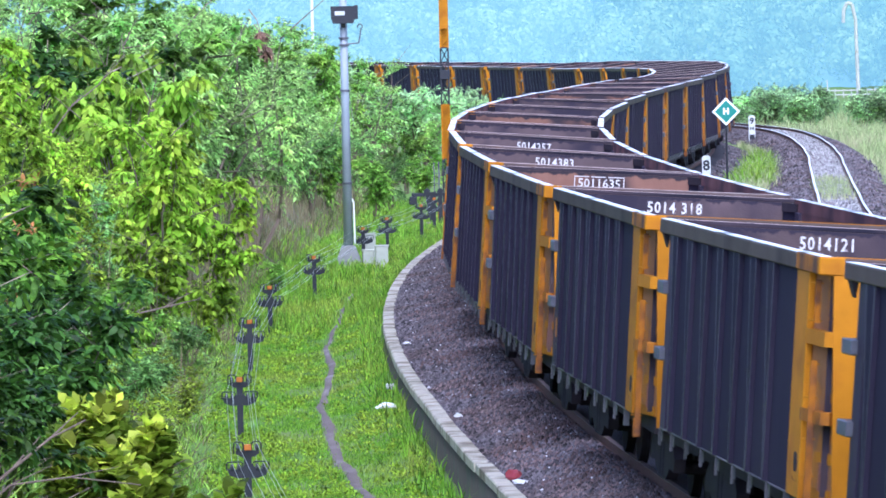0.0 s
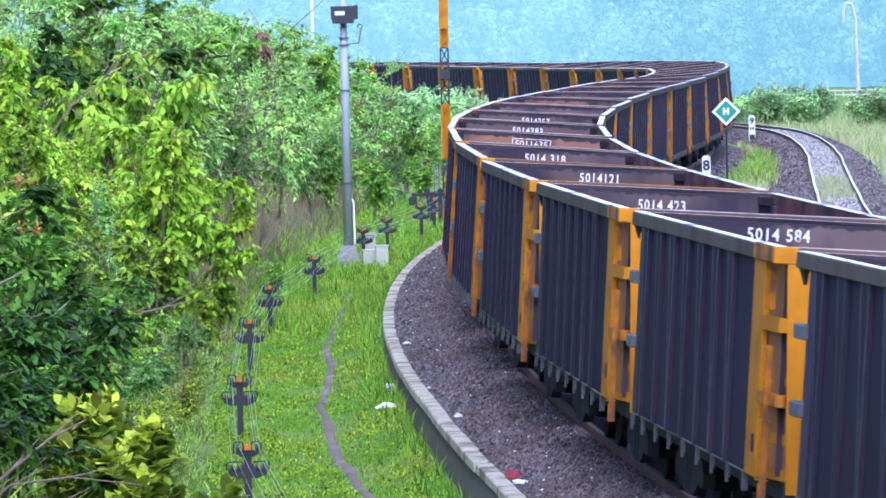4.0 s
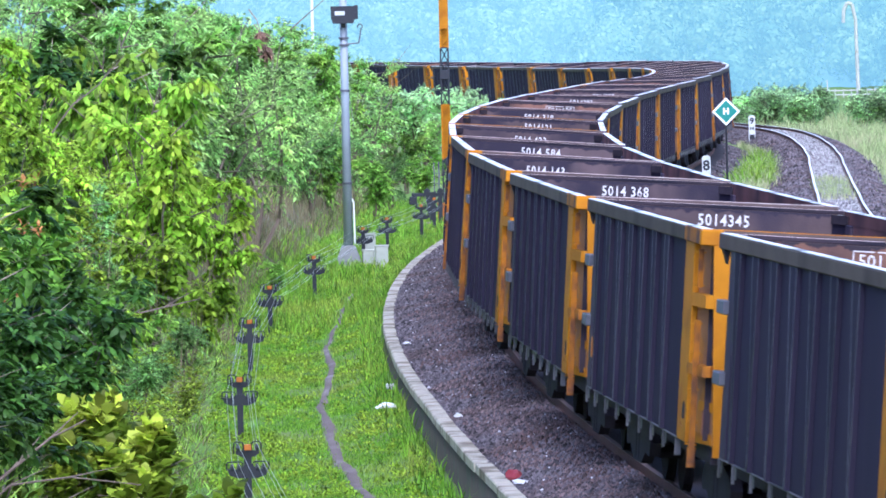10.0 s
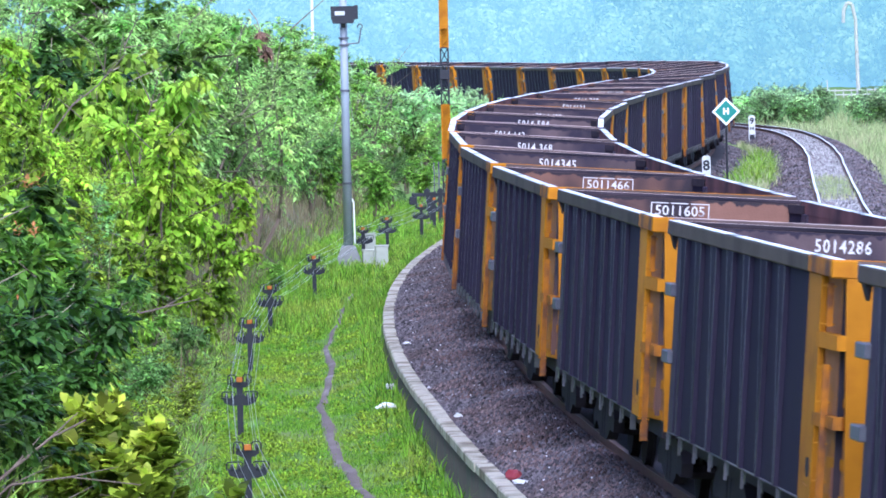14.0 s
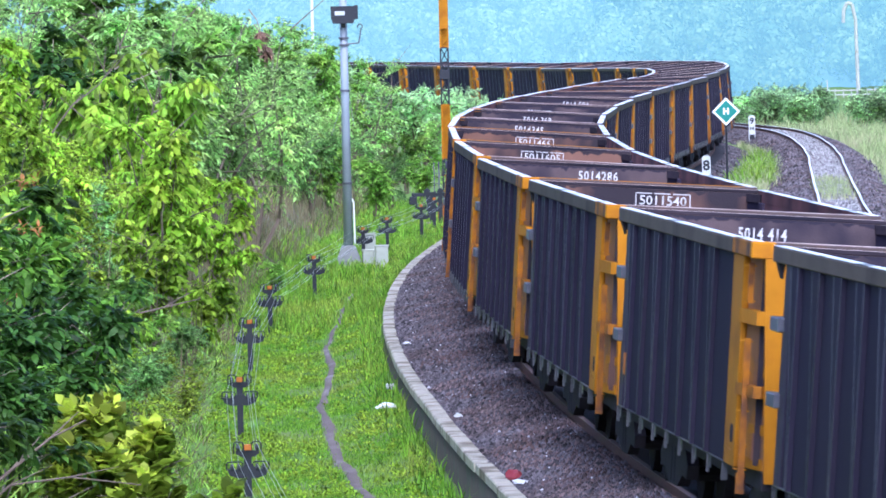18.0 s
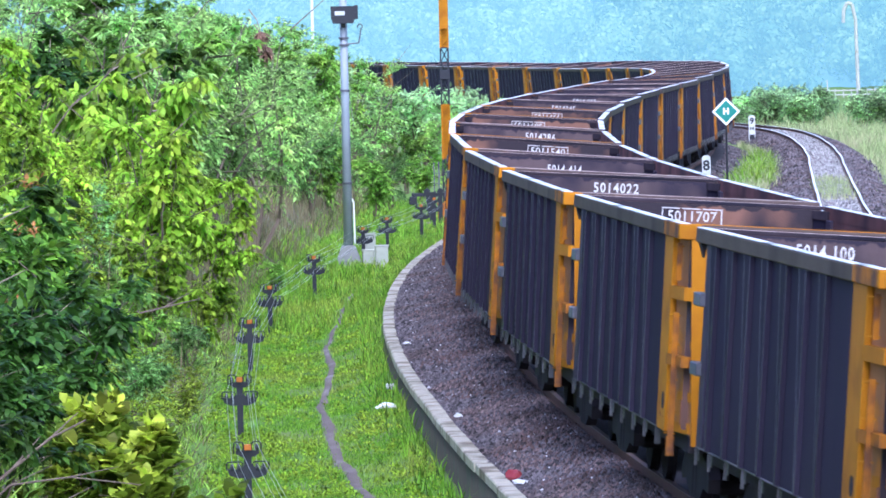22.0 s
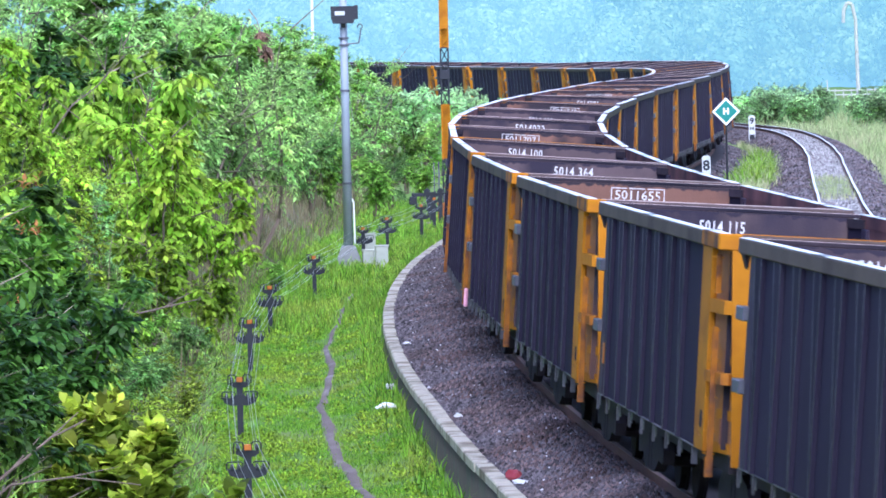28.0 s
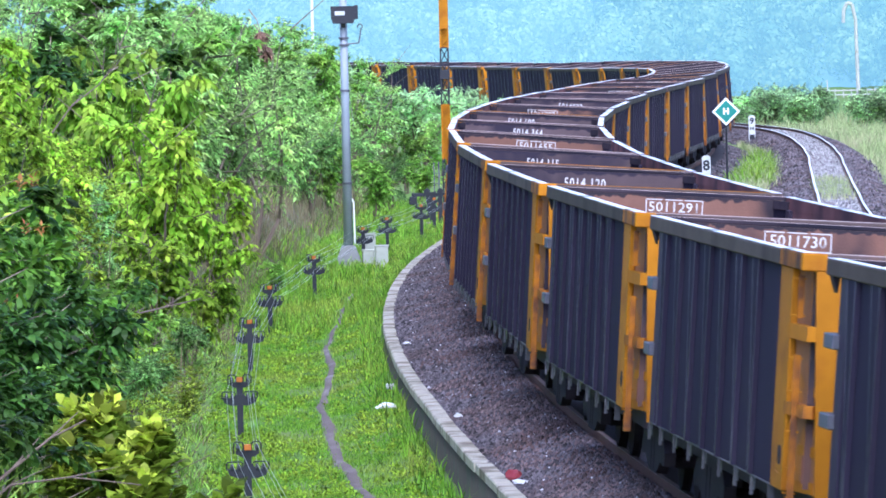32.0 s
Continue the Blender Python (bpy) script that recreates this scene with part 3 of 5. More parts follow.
        lad = bx(Mesh(), HALF - 0.078, HALF - 0.022, 0.32, 0.35, SILL - 0.20, 2.12)
        bx(lad, HALF - 0.078, HALF - 0.030, 0.32, 0.35, 2.43, 2.79)
        ladder = part("ladder", lad, YELLOW_DIRTY, w, "rusty orange ladder bar")
        for zr in () if not near else (0.95, 1.16, 1.47, 1.81, 2.09, 2.45, 2.76):
            part("rung", Mesh().cyl((sx * (HALF - 0.09), 0.31, zr), (sx * (HALF + 0.005), 0.42, zr), 0.008, n=6), YELLOW, ladder)
        part("foot_stirrup", bx(Mesh(), HALF - 0.095, HALF - 0.015, 0.36, 0.40, SILL - 0.21, SILL - 0.02), YELLOW_DIRTY, w)
        # front corner
        part("front_post", bx(Mesh(), x1 - 0.10, x1 + 0.012, FRONT - 0.40, FRONT, SILL - 0.003, TOP - 0.147, c=0.008), RIB_PAINT, w)
        for zb in (2.255, 1.605):
            part("bracket", bx(Mesh(), x1 - 0.10, HALF + 0.012, FRONT - 0.10, BODY - 0.05, zb, zb + 0.125, c=0.01), BRACKET, w, "grey steel bracket")
        plate = Mesh()
        plate.v = [(sx * a, b, z) for z in (SILL + 0.02, TOP - 0.15) for a, b in ((x1 - 0.01, FRONT - 0.01), (1.225, BODY - 0.04), (1.195, BODY - 0.06), (x1 - 0.05, FRONT - 0.03))]
        plate.f = [(0, 1, 2, 3), (4, 5, 6, 7), (0, 1, 5, 4), (1, 2, 6, 5), (2, 3, 7, 6), (3, 0, 4, 7)]
        lip = Mesh()
        lip.v = [(sx * a, b, z) for z in (TOP - 0.149, TOP - 0.05) for a, b in ((1.352, FRONT - 0.05), (1.225, BODY - 0.115), (1.20, BODY - 0.12), (1.33, FRONT - 0.06))]
        lip.f = plate.f
        part("corner_lip", lip, INNER, w)
        part("corner_plate", plate, SIDE_PAINT, w, "charcoal plate across the cut front corner")
        part("side_sill", bx(Mesh(), x1 - 0.30, x1 - 0.16, 0.12, BODY - 0.02, SILL - 0.16, SILL - 0.002), BLACK, w)
    part("side_plate", Mesh().box(-HALF + 0.035, -HALF + 0.056, 10.22, 10.30, 1.15, 1.29, 0.006), PANEL_GREY, w, "pale worn data plate")
    # ends and floor
    part("rear_wall", Mesh().box(-HALF + 0.20, HALF - 0.20, 0.10, 0.15, SILL, TOP - 0.14), BEAM, w)
    part("rear_lining", Mesh().box(-HALF + 0.13, HALF - 0.13, 0.152, 0.158, SILL + 0.06, TOP - 0.15), inner, w)
    part("rear_beam", Mesh().box(-HALF + 0.002, HALF - 0.002, 0.0, 0.075, TOP - 0.147, TOP - 0.001, 0.012), BEAM, w, "top beam of the end wall")
    for sx in (-1, 1):
        part("corner_cap", Mesh().box(min(sx * HALF, sx * (HALF - 0.22)), max(sx * HALF, sx * (HALF - 0.22)), -0.006, 0.12, TOP - 0.15, TOP + 0.003, 0.012), YELLOW if sx < 0 else BEAM, w, "chrome-yellow corner cap" if sx < 0 else "rusty brown corner cap")
    part("beam_cap", Mesh().box(-HALF + 0.16, HALF - 0.16, 0.005, 0.085, TOP, TOP + 0.006), YELLOW if yellow_top else BEAM_TOP, w)
    for k in (-0.7, 0.0, 0.7):
        part("end_rib", Mesh().box(k - 0.06, k + 0.06, 0.0, 0.099, SILL - 0.1, TOP - 0.149, 0.01), BEAM, w)
    part("front_wall", Mesh().box(-1.22, 1.22, BODY - 0.10, BODY - 0.04, SILL, TOP - 0.05), SIDE_PAINT, w)
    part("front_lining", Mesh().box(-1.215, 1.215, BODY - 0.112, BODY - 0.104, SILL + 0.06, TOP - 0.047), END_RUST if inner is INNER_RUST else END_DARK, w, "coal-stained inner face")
    part("front_beam", Mesh().box(-HALF + 0.122, HALF - 0.122, BODY - 0.09, BODY - 0.005, TOP - 0.045, TOP - 0.004, 0.008), INNER, w)
    part("front_cap", Mesh().box(-HALF + 0.13, HALF - 0.13, BODY - 0.075, BODY - 0.03, TOP - 0.0035, TOP - 0.001), BEAM_TOP, w, "rusty top edge of the end wall")
    part("floor_plate", Mesh().box(-HALF + 0.107, HALF - 0.107, 0.80, FRONT - 0.05, SILL + 0.002, SILL + 0.05), BLACK, w)
    part("centre_sill", Mesh().box(-0.18, 0.18, -0.15, BODY + 0.15, 0.70, SILL - 0.002, 0.02), BLACK, w)
    for y in (-0.60, BODY + 0.02):
        part("coupler", Mesh().box(-0.07, 0.07, y, y + 0.58, 0.78, 0.92, 0.02).box(-0.15, 0.15, y + 0.02 if y < 0 else y + 0.34, y + 0.24 if y < 0 else y + 0.56, 0.72, 0.99, 0.03), BLACK, w)
    for y in np.arange(2.9, BODY - 2.0, 1.5):
        part("cross_bearer", Mesh().box(-HALF + 0.32, HALF - 0.32, y, y + 0.12, SILL - 0.16, SILL - 0.003), BLACK, w)
    part("brake_cylinder", Mesh().cyl((-0.7, 5.2, 0.72), (-0.7, 6.2, 0.72), 0.17, n=12), BLACK, w)
    part("brake_pipe", Mesh().tube([(-0.98, 1.2, 0.74), (-0.98, 5.0, 0.66), (-0.98, BODY - 1.2, 0.74)], 0.025), BLACK, w)
    for yc in (1.95, BODY - 1.95):
        build_bogie(w, yc)
    return w


DARK_LABEL = "charcoal open coal wagon with ribbed sides and yellow rear corners"
RUST_LABEL = "charcoal open coal wagon with a rust-brown inside and yellow rear corners"
PROTOS = {(r, y, n): build_wagon(INNER_RUST if r else INNER, RUST_LABEL if r else DARK_LABEL, y, n) for r in (False, True) for y in (False, True) for n in (False, True)}
# numbers painted on the inside of the front walls, from the first wagon that passes to the last
NUMBERS = {-4: "5014257", -3: "5014383", -2: "5011635", -1: "5014 318", 0: "5014121", 1: "5014 423", 2: "5014 584", 3: "5014 143", 4: "5014 368", 5: "5014345", 6: "5011466",
           7: "5011605", 8: "5014286", 9: "5011540", 10: "5014 414", 11: "5014022", 12: "5011707", 13: "5014 100", 14: "5014 364", 15: "5011655", 16: "5014 115", 17: "5014 120", 18: "5011291", 19: "5011730"}
# where each number begins and ends on its wall
NUMBER_AT = {-1: (-0.378, 0.264), 0: (-0.098, 0.44), 1: (-0.25, 0.325), 2: (-0.31, 0.34), 3: (-0.62, -0.057), 4: (-0.298, 0.299), 5: (-0.269, 0.297), 6: (-0.264, 0.414), 7: (-0.399, 0.284), 8: (-0.049, 0.51),
             9: (-0.169, 0.517), 10: (-0.236, 0.275), 11: (-0.28, 0.311), 12: (-0.485, 0.175), 13: (-0.55, 0.006), 14: (-0.283, 0.285), 15: (-0.29, 0.393), 16: (-0.398, 0.097), 17: (-0.419, 0.148), 18: (-0.315, 0.375)}
WAGONS = {}
for k in range(-30, 22):
    words = NUMBERS.get(k, "")
    rust = words.startswith("5011") or (not words and k % 3 == 0)
    w = copy_thing(PROTOS[rust, k in (-1, 0, 5, 6, 8, 12, 16, 17), k > -5], Matrix.Identity(4))
    WAGONS[k] = w
    if words:
        rustbox = words.startswith("5011")
        me = text_mesh("wagon_number", words, 0.165 if rustbox else 0.18, STENCIL, 0.001 if rustbox else 0.003, 1.0 if rustbox else 1.14)
        num = part("wagon_number", me, None, w, "white stencilled number on the inside wall")
        lo, hi = NUMBER_AT.get(k, (-0.34, 0.34) if rustbox else (-0.30, 0.29))
        mid, zc = (lo + hi) / 2, TOP - (0.215 if k in (1, 3, 10, 16, 17) else 0.19 if rustbox else 0.178)
        wide = max(q.co.x for q in me.vertices) - min(q.co.x for q in me.vertices)
        num.matrix_local = pose(mid, BODY - 0.117, zc, 90, 0, 0) @ Matrix.Diagonal(((hi - lo) * (0.84 if rustbox else 1.0) / wide, 1, 1, 1))
        if rustbox:
            fr = Mesh()
            for x0, x1, z0, z1 in ((-0.34, -0.14, 0.085, 0.097), (-0.11, 0.09, 0.085, 0.097), (0.12, 0.34, 0.085, 0.097), (-0.34, 0.34, -0.097, -0.085), (-0.34, -0.328, -0.08, 0.08), (0.328, 0.34, -0.08, 0.08)):
                fr.box(mid + x0, mid + x1, BODY - 0.118, BODY - 0.113, zc + z0, zc + z1)
            part("number_frame", fr, STENCIL, w, "white painted frame round the number")
def discard(proto):
    for o in (*proto.children_recursive, proto):
        bpy.data.objects.remove(o)


for spare in PROTOS.values():
    discard(spare)
part("red_smear", Mesh().box(0.72, 1.02, BODY - 0.1165, BODY - 0.1125, TOP - 0.36, TOP - 0.26, 0.001), RED, WAGONS[8], "red paint smear on the inside wall")
for k in (-1, 5, 10, 16):
    part("orange_plate", Mesh().box(-HALF + 0.034, -HALF + 0.050, BODY - 0.9, BODY - 0.78, 1.28, 1.50, 0.003), ORANGE, WAGONS[k], "small orange marker plate")
bag = part("plastic_bag", Mesh().box(-HALF + 0.035, -HALF + 0.095, 0.27, 0.31, 0.70, 0.98, 0.018), PINK, WAGONS[13], "pink plastic bag caught on the ladder foot")


# ======== planting ========
def leaf_cloud(centres, radii, count, size, rng, droop=0.35, slim=0.42):
    """Small folded leaves thrown round clump centres: arrays of corners and triangles."""
    which = rng.integers(0, len(centres), count)
    d = rng.normal(size=(count, 3))
    d /= np.linalg.norm(d, axis=1)[:, None]
    r = radii[which] * rng.uniform(0.35, 1.0, count) ** 0.5
    p = centres[which] + d * r[:, None] * np.array([1, 1, 0.8])
    out = d * 0.8 + rng.normal(size=(count, 3)) * 0.6 + np.array([0, 0, 0.25])
    out[:, 2] -= droop
    out /= np.linalg.norm(out, axis=1)[:, None]
    side = np.cross(out, rng.normal(size=(count, 3)) * 0.45 + np.array([0, 0, 1.0]))
    side /= np.linalg.norm(side, axis=1)[:, None]
    up = np.cross(side, out)
    ln = size * rng.uniform(0.55, 1.25, count)[:, None]
    v = np.stack([p, p + out * ln * 0.5 + side * ln * slim * 0.5 + up * ln * 0.06, p + out * ln - up * ln * 0.10, p + out * ln * 0.5 - side * ln * slim * 0.5 + up * ln * 0.06], 1).reshape(-1, 3)
    b = np.arange(count)[:, None] * 4
    return v, np.concatenate([b + np.array([[0, 1, 2]]), b + np.array([[0, 2, 3]])], 1).reshape(-1, 3)


def leaf_sprays(bases, ways, lengths, per, size, rng, droop, slim, oval):
    """Twigs that arch out of the limbs, with leaves set along both sides."""
    n = len(bases)
    q = np.tile(np.linspace(0.18, 1.0, per), (n, 1)) + rng.uniform(-0.05, 0.05, (n, per))
    fall = np.array([0, 0, -1.0])
    p = bases[:, None] + ways[:, None] * (lengths[:, None] * q)[..., None] + fall * (0.45 * lengths[:, None] * q ** 2 * max(droop, 0.1))[..., None]
    tang = ways[:, None] + fall * (0.9 * q * max(droop, 0.1))[..., None]
    across = np.cross(ways, np.array([0, 0, 1.0]) + rng.normal(0, 0.2, (n, 3)))
    across /= np.linalg.norm(across, axis=1)[:, None] + 1e-6
    hand = np.where((np.arange(per) % 2) == 0, 1.0, -1.0)[None, :, None]
    out = tang * 0.55 + across[:, None] * hand * 0.8 + rng.normal(0, 0.28, (n, per, 3)) + fall * 0.45 * droop
    out[:, -1] = tang[:, -1] + rng.normal(0, 0.15, (n, 3))
    p, out = p.reshape(-1, 3), out.reshape(-1, 3)
    out /= np.linalg.norm(out, axis=1)[:, None]
    side = np.cross(out, rng.normal(size=out.shape) * 0.35 + np.array([0, 0, 1.0]))
    side /= np.linalg.norm(side, axis=1)[:, None]
    up = np.cross(side, out)
    ln = (size * rng.uniform(0.6, 1.25, len(p)))[:, None]
    if oval:
        v = np.stack([p, p + out * ln * 0.28 + side * ln * slim * 0.42 + up * ln * 0.05, p + out * ln * 0.68 + side * ln * slim * 0.46 + up * ln * 0.03, p + out * ln - up * ln * 0.10,
                      p + out * ln * 0.68 - side * ln * slim * 0.46 + up * ln * 0.03, p + out * ln * 0.28 - side * ln * slim * 0.42 + up * ln * 0.05], 1).reshape(-1, 3)
        b = np.arange(len(p))[:, None] * 6
        f = np.concatenate([b + np.array([[0, 1, 5]]), b + np.array([[1, 2, 5]]), b + np.array([[2, 4, 5]]), b + np.array([[2, 3, 4]])], 1).reshape(-1, 3)
    else:
        v = np.stack([p, p + out * ln * 0.45 + side * ln * slim * 0.5 + up * ln * 0.06, p + out * ln - up * ln * 0.10, p + out * ln * 0.45 - side * ln * slim * 0.5 + up * ln * 0.06], 1).reshape(-1, 3)
        b = np.arange(len(p))[:, None] * 4
        f = np.concatenate([b + np.array([[0, 1, 2]]), b + np.array([[0, 2, 3]])], 1).reshape(-1, 3)
    return v, f


def build_shrub(name, label, seed, height, spread, leaf, sprays, mat, stems=5, per=13, tip=None, low=0.12, slim=0.42, droop=0.35, reach=0.55, oval=False, shoots=0, clumps=0):
    rng = np.random.default_rng(seed)
    shrub = tagged(new(name), label, "shrub" if height < 3.2 else "tree", "bank planting")
    wood, limbs = Mesh(), []
    for i in range(stems):
        a = math.tau * (i + rng.uniform(0, 0.7)) / stems
        far = spread * rng.uniform(0.2, 0.8)
        top = Vector((math.cos(a) * far, math.sin(a) * far, height * rng.uniform(0.55, 0.92)))
        pts = [Vector((0.04 * math.cos(a), 0.04 * math.sin(a), -0.3))]
        for q in (0.3, 0.6, 1.0):
            pts.append(Vector((top.x * q ** 1.3, top.y * q ** 1.3, top.z * q)) + Vector(rng.normal(size=3) * 0.05 * height * (q < 1)))
        wood.tube(pts, [0.024 * height / 2, 0.018 * height / 2, 0.011 * height / 2, 0.004], 5)
        limbs.append((pts[1], pts[2], 0.5))
        limbs.append((pts[2], pts[3], 1.2))
        for j in range(5):
            base = pts[1].lerp(pts[3], rng.uniform(0.2, 0.95))
            end = base + Vector((rng.normal() * spread * 0.42, rng.normal() * spread * 0.42, height * rng.uniform(-0.02, 0.22)))
            wood.tube([base, end], [0.008 * height / 2, 0.003], 4)
            limbs.append((base, end, 1.0))
    part("trunk", wood, BARK, shrub)
    weight = np.array([l[2] for l in limbs])
    pick = rng.choice(len(limbs), sprays, p=weight / weight.sum())
    a, b = np.array([tuple(l[0]) for l in limbs])[pick], np.array([tuple(l[1]) for l in limbs])[pick]
    bases = a + (b - a) * rng.uniform(0.1, 1.05, (sprays, 1))
    bases = bases[bases[:, 2] > low * height]
    if clumps:
        heart = bases[rng.choice(len(bases), clumps)]
        near = ((bases[:, None] - heart[None]) ** 2).sum(2).argmin(1)
        bases = heart[near] + (bases - heart[near]) * 0.22
        tw = Mesh()
        for h in heart:
            stem = Vector(limbs[int(np.argmin([(Vector(h) - l[1]).length for l in limbs]))][0])
            tw.tube([stem, Vector(h)], [0.009 * height / 2, 0.005], 4)
        part("twig_work", tw, TWIG, shrub, "pale grey-brown twigs")
    n = len(bases)
    middle = np.array([0, 0, height * 0.45])
    ways = (bases - middle) / np.array([spread, spread, height * 0.6]) * 0.8 + rng.normal(0, 0.55, (n, 3)) + np.array([0, 0, 0.35])
    ways /= np.linalg.norm(ways, axis=1)[:, None]
    v, f = leaf_sprays(bases, ways, spread * reach * rng.uniform(0.5, 1.2, n), per, leaf, rng, droop, slim, oval)
    v[:, 2] = np.maximum(v[:, 2], 0.02)
    part("crown", array_mesh("crown", v, f, mat), None, shrub)
    if shoots:
        tops = bases[np.argsort(-bases[:, 2] - 0.25 * rng.normal(size=n))[:shoots]] + np.array([0, 0, spread * 0.18])
        v, f = leaf_sprays(tops, np.tile(np.array([[0.0, -0.25, 0.9]]), (len(tops), 1)) + rng.normal(0, 0.3, (len(tops), 3)), np.full(len(tops), spread * 0.13), 6, leaf * 1.0, rng, -0.3, 0.72, True)
        tagged(part("young_growth", array_mesh("young_growth", v, f, tip), None, shrub), "pale yellow-green young leaves", kind="stuff")
    elif tip:
        top = bases[np.argsort(-bases[:, 2])[:12:4]] + np.array([0, 0, spread * 0.25])
        for one in top:
            v, f = leaf_sprays(one[None], np.array([[0.1, -0.2, 0.95]]), np.full(1, spread * 0.14), 6, leaf * 0.6, rng, 0.1, slim, False)
            part("young_shoot", array_mesh("young_shoot", v, f, tip), None, shrub, "salmon-red young shoot")
    return shrub


def plant(proto, x, y, turn, size, sink=0.05):
    z = float(ground_z(x, y)[0]) - sink
    ob = copy_thing(proto, Matrix.Identity(4))
    ob.matrix_basis = Matrix.LocRotScale((x, y, z), Euler((0, 0, turn)), (size, size, size))
    return ob


PROTO = {
    "mid": build_shrub("leafy_shrub", "mid-green broad-leaved shrub growing on the bank", 1, 2.3, 1.0, 0.15, 260, LEAF_MID, droop=0.7, slim=0.5, clumps=26, reach=0.36),
    "dark": build_shrub("leafy_shrub", "deep-green glossy shrub growing on the bank", 2, 2.4, 1.1, 0.17, 420, LEAF_DARK, tip=LEAF_RED, droop=0.7, oval=True, slim=0.40, clumps=38, per=11, reach=0.34, low=0.05),
    "deep": build_shrub("leafy_shrub", "glossy green shrub on the bank, leaf colour darkened for shade", 16, 2.2, 1.1, 0.18, 400, LEAF_SHADED, droop=0.8, oval=True, slim=0.42, clumps=38, per=11, reach=0.34, low=0.03),
    "lime": build_shrub("leafy_shrub", "yellow-green drooping-leaved shrub on the bank", 3, 2.4, 1.05, 0.17, 240, LEAF_LIME, droop=1.0, slim=0.50, oval=True, clumps=24, per=11, reach=0.36),
    "fine": build_shrub("leafy_shrub", "cool-green feathery shrub on the bank", 4, 2.2, 1.0, 0.12, 170, LEAF_BLUE, per=21, droop=0.6, slim=0.34, reach=0.48, clumps=22),
    "tree": build_shrub("young_tree", "slender young tree with mid-green leaves on the bank", 5, 3.9, 1.1, 0.17, 250, LEAF_MID, stems=3, low=0.30, droop=0.8, slim=0.5, clumps=24, reach=0.36),
    "limetree": build_shrub("young_tree", "slender young tree with yellow-green drooping leaves on the bank", 6, 3.6, 1.15, 0.175, 380, LEAF_LIME, stems=4, low=0.22, droop=1.25, slim=0.46, oval=True, clumps=30, per=10, reach=0.34),
    "drooper": build_shrub("young_tree", "young tree with long hanging olive-green leaves on the bank", 12, 3.4, 1.0, 0.185, 430, LEAF_HANG, stems=4, low=0.12, droop=1.5, slim=0.42, oval=True, clumps=34, per=10, reach=0.32),
    "feather": build_shrub("young_tree", "thin airy young tree with feathery light-green leaves", 13, 3.8, 1.3, 0.13, 190, LEAF_FRESH_HAZED, stems=4, low=0.2, per=20, droop=0.7, slim=0.4, reach=0.42, clumps=24),
    "twiggy": build_shrub("leafy_shrub", "twiggy shrub with small yellow-green leaves", 14, 2.0, 1.0, 0.085, 330, LEAF_OLIVE, stems=6, per=13, droop=0.2, slim=0.5, reach=0.36, clumps=44, oval=True, low=0.2),
    "fresh": build_shrub("leafy_shrub", "fresh green feathery shrub on open ground, colour paled for haze", 7, 3.2, 1.3, 0.19, 280, LEAF_FRESH_HAZED, stems=6, per=14, droop=0.5, clumps=34, reach=0.34),
    "pale": build_shrub("leafy_shrub", "bush on open ground, leaf colour paled blue-green for haze", 15, 2.6, 1.4, 0.20, 420, LEAF_MIST, stems=8, per=12, droop=0.5, clumps=60, reach=0.28, low=0.03),
    "bright": build_shrub("leafy_shrub", "low bush with pale yellow-green oval leaves", 8, 1.5, 0.98, 0.16, 430, LEAF_BUSH, stems=9, per=8, low=0.05, slim=0.80, droop=-0.5, reach=0.20, oval=True, tip=LEAF_PALE, shoots=95, clumps=60),
}


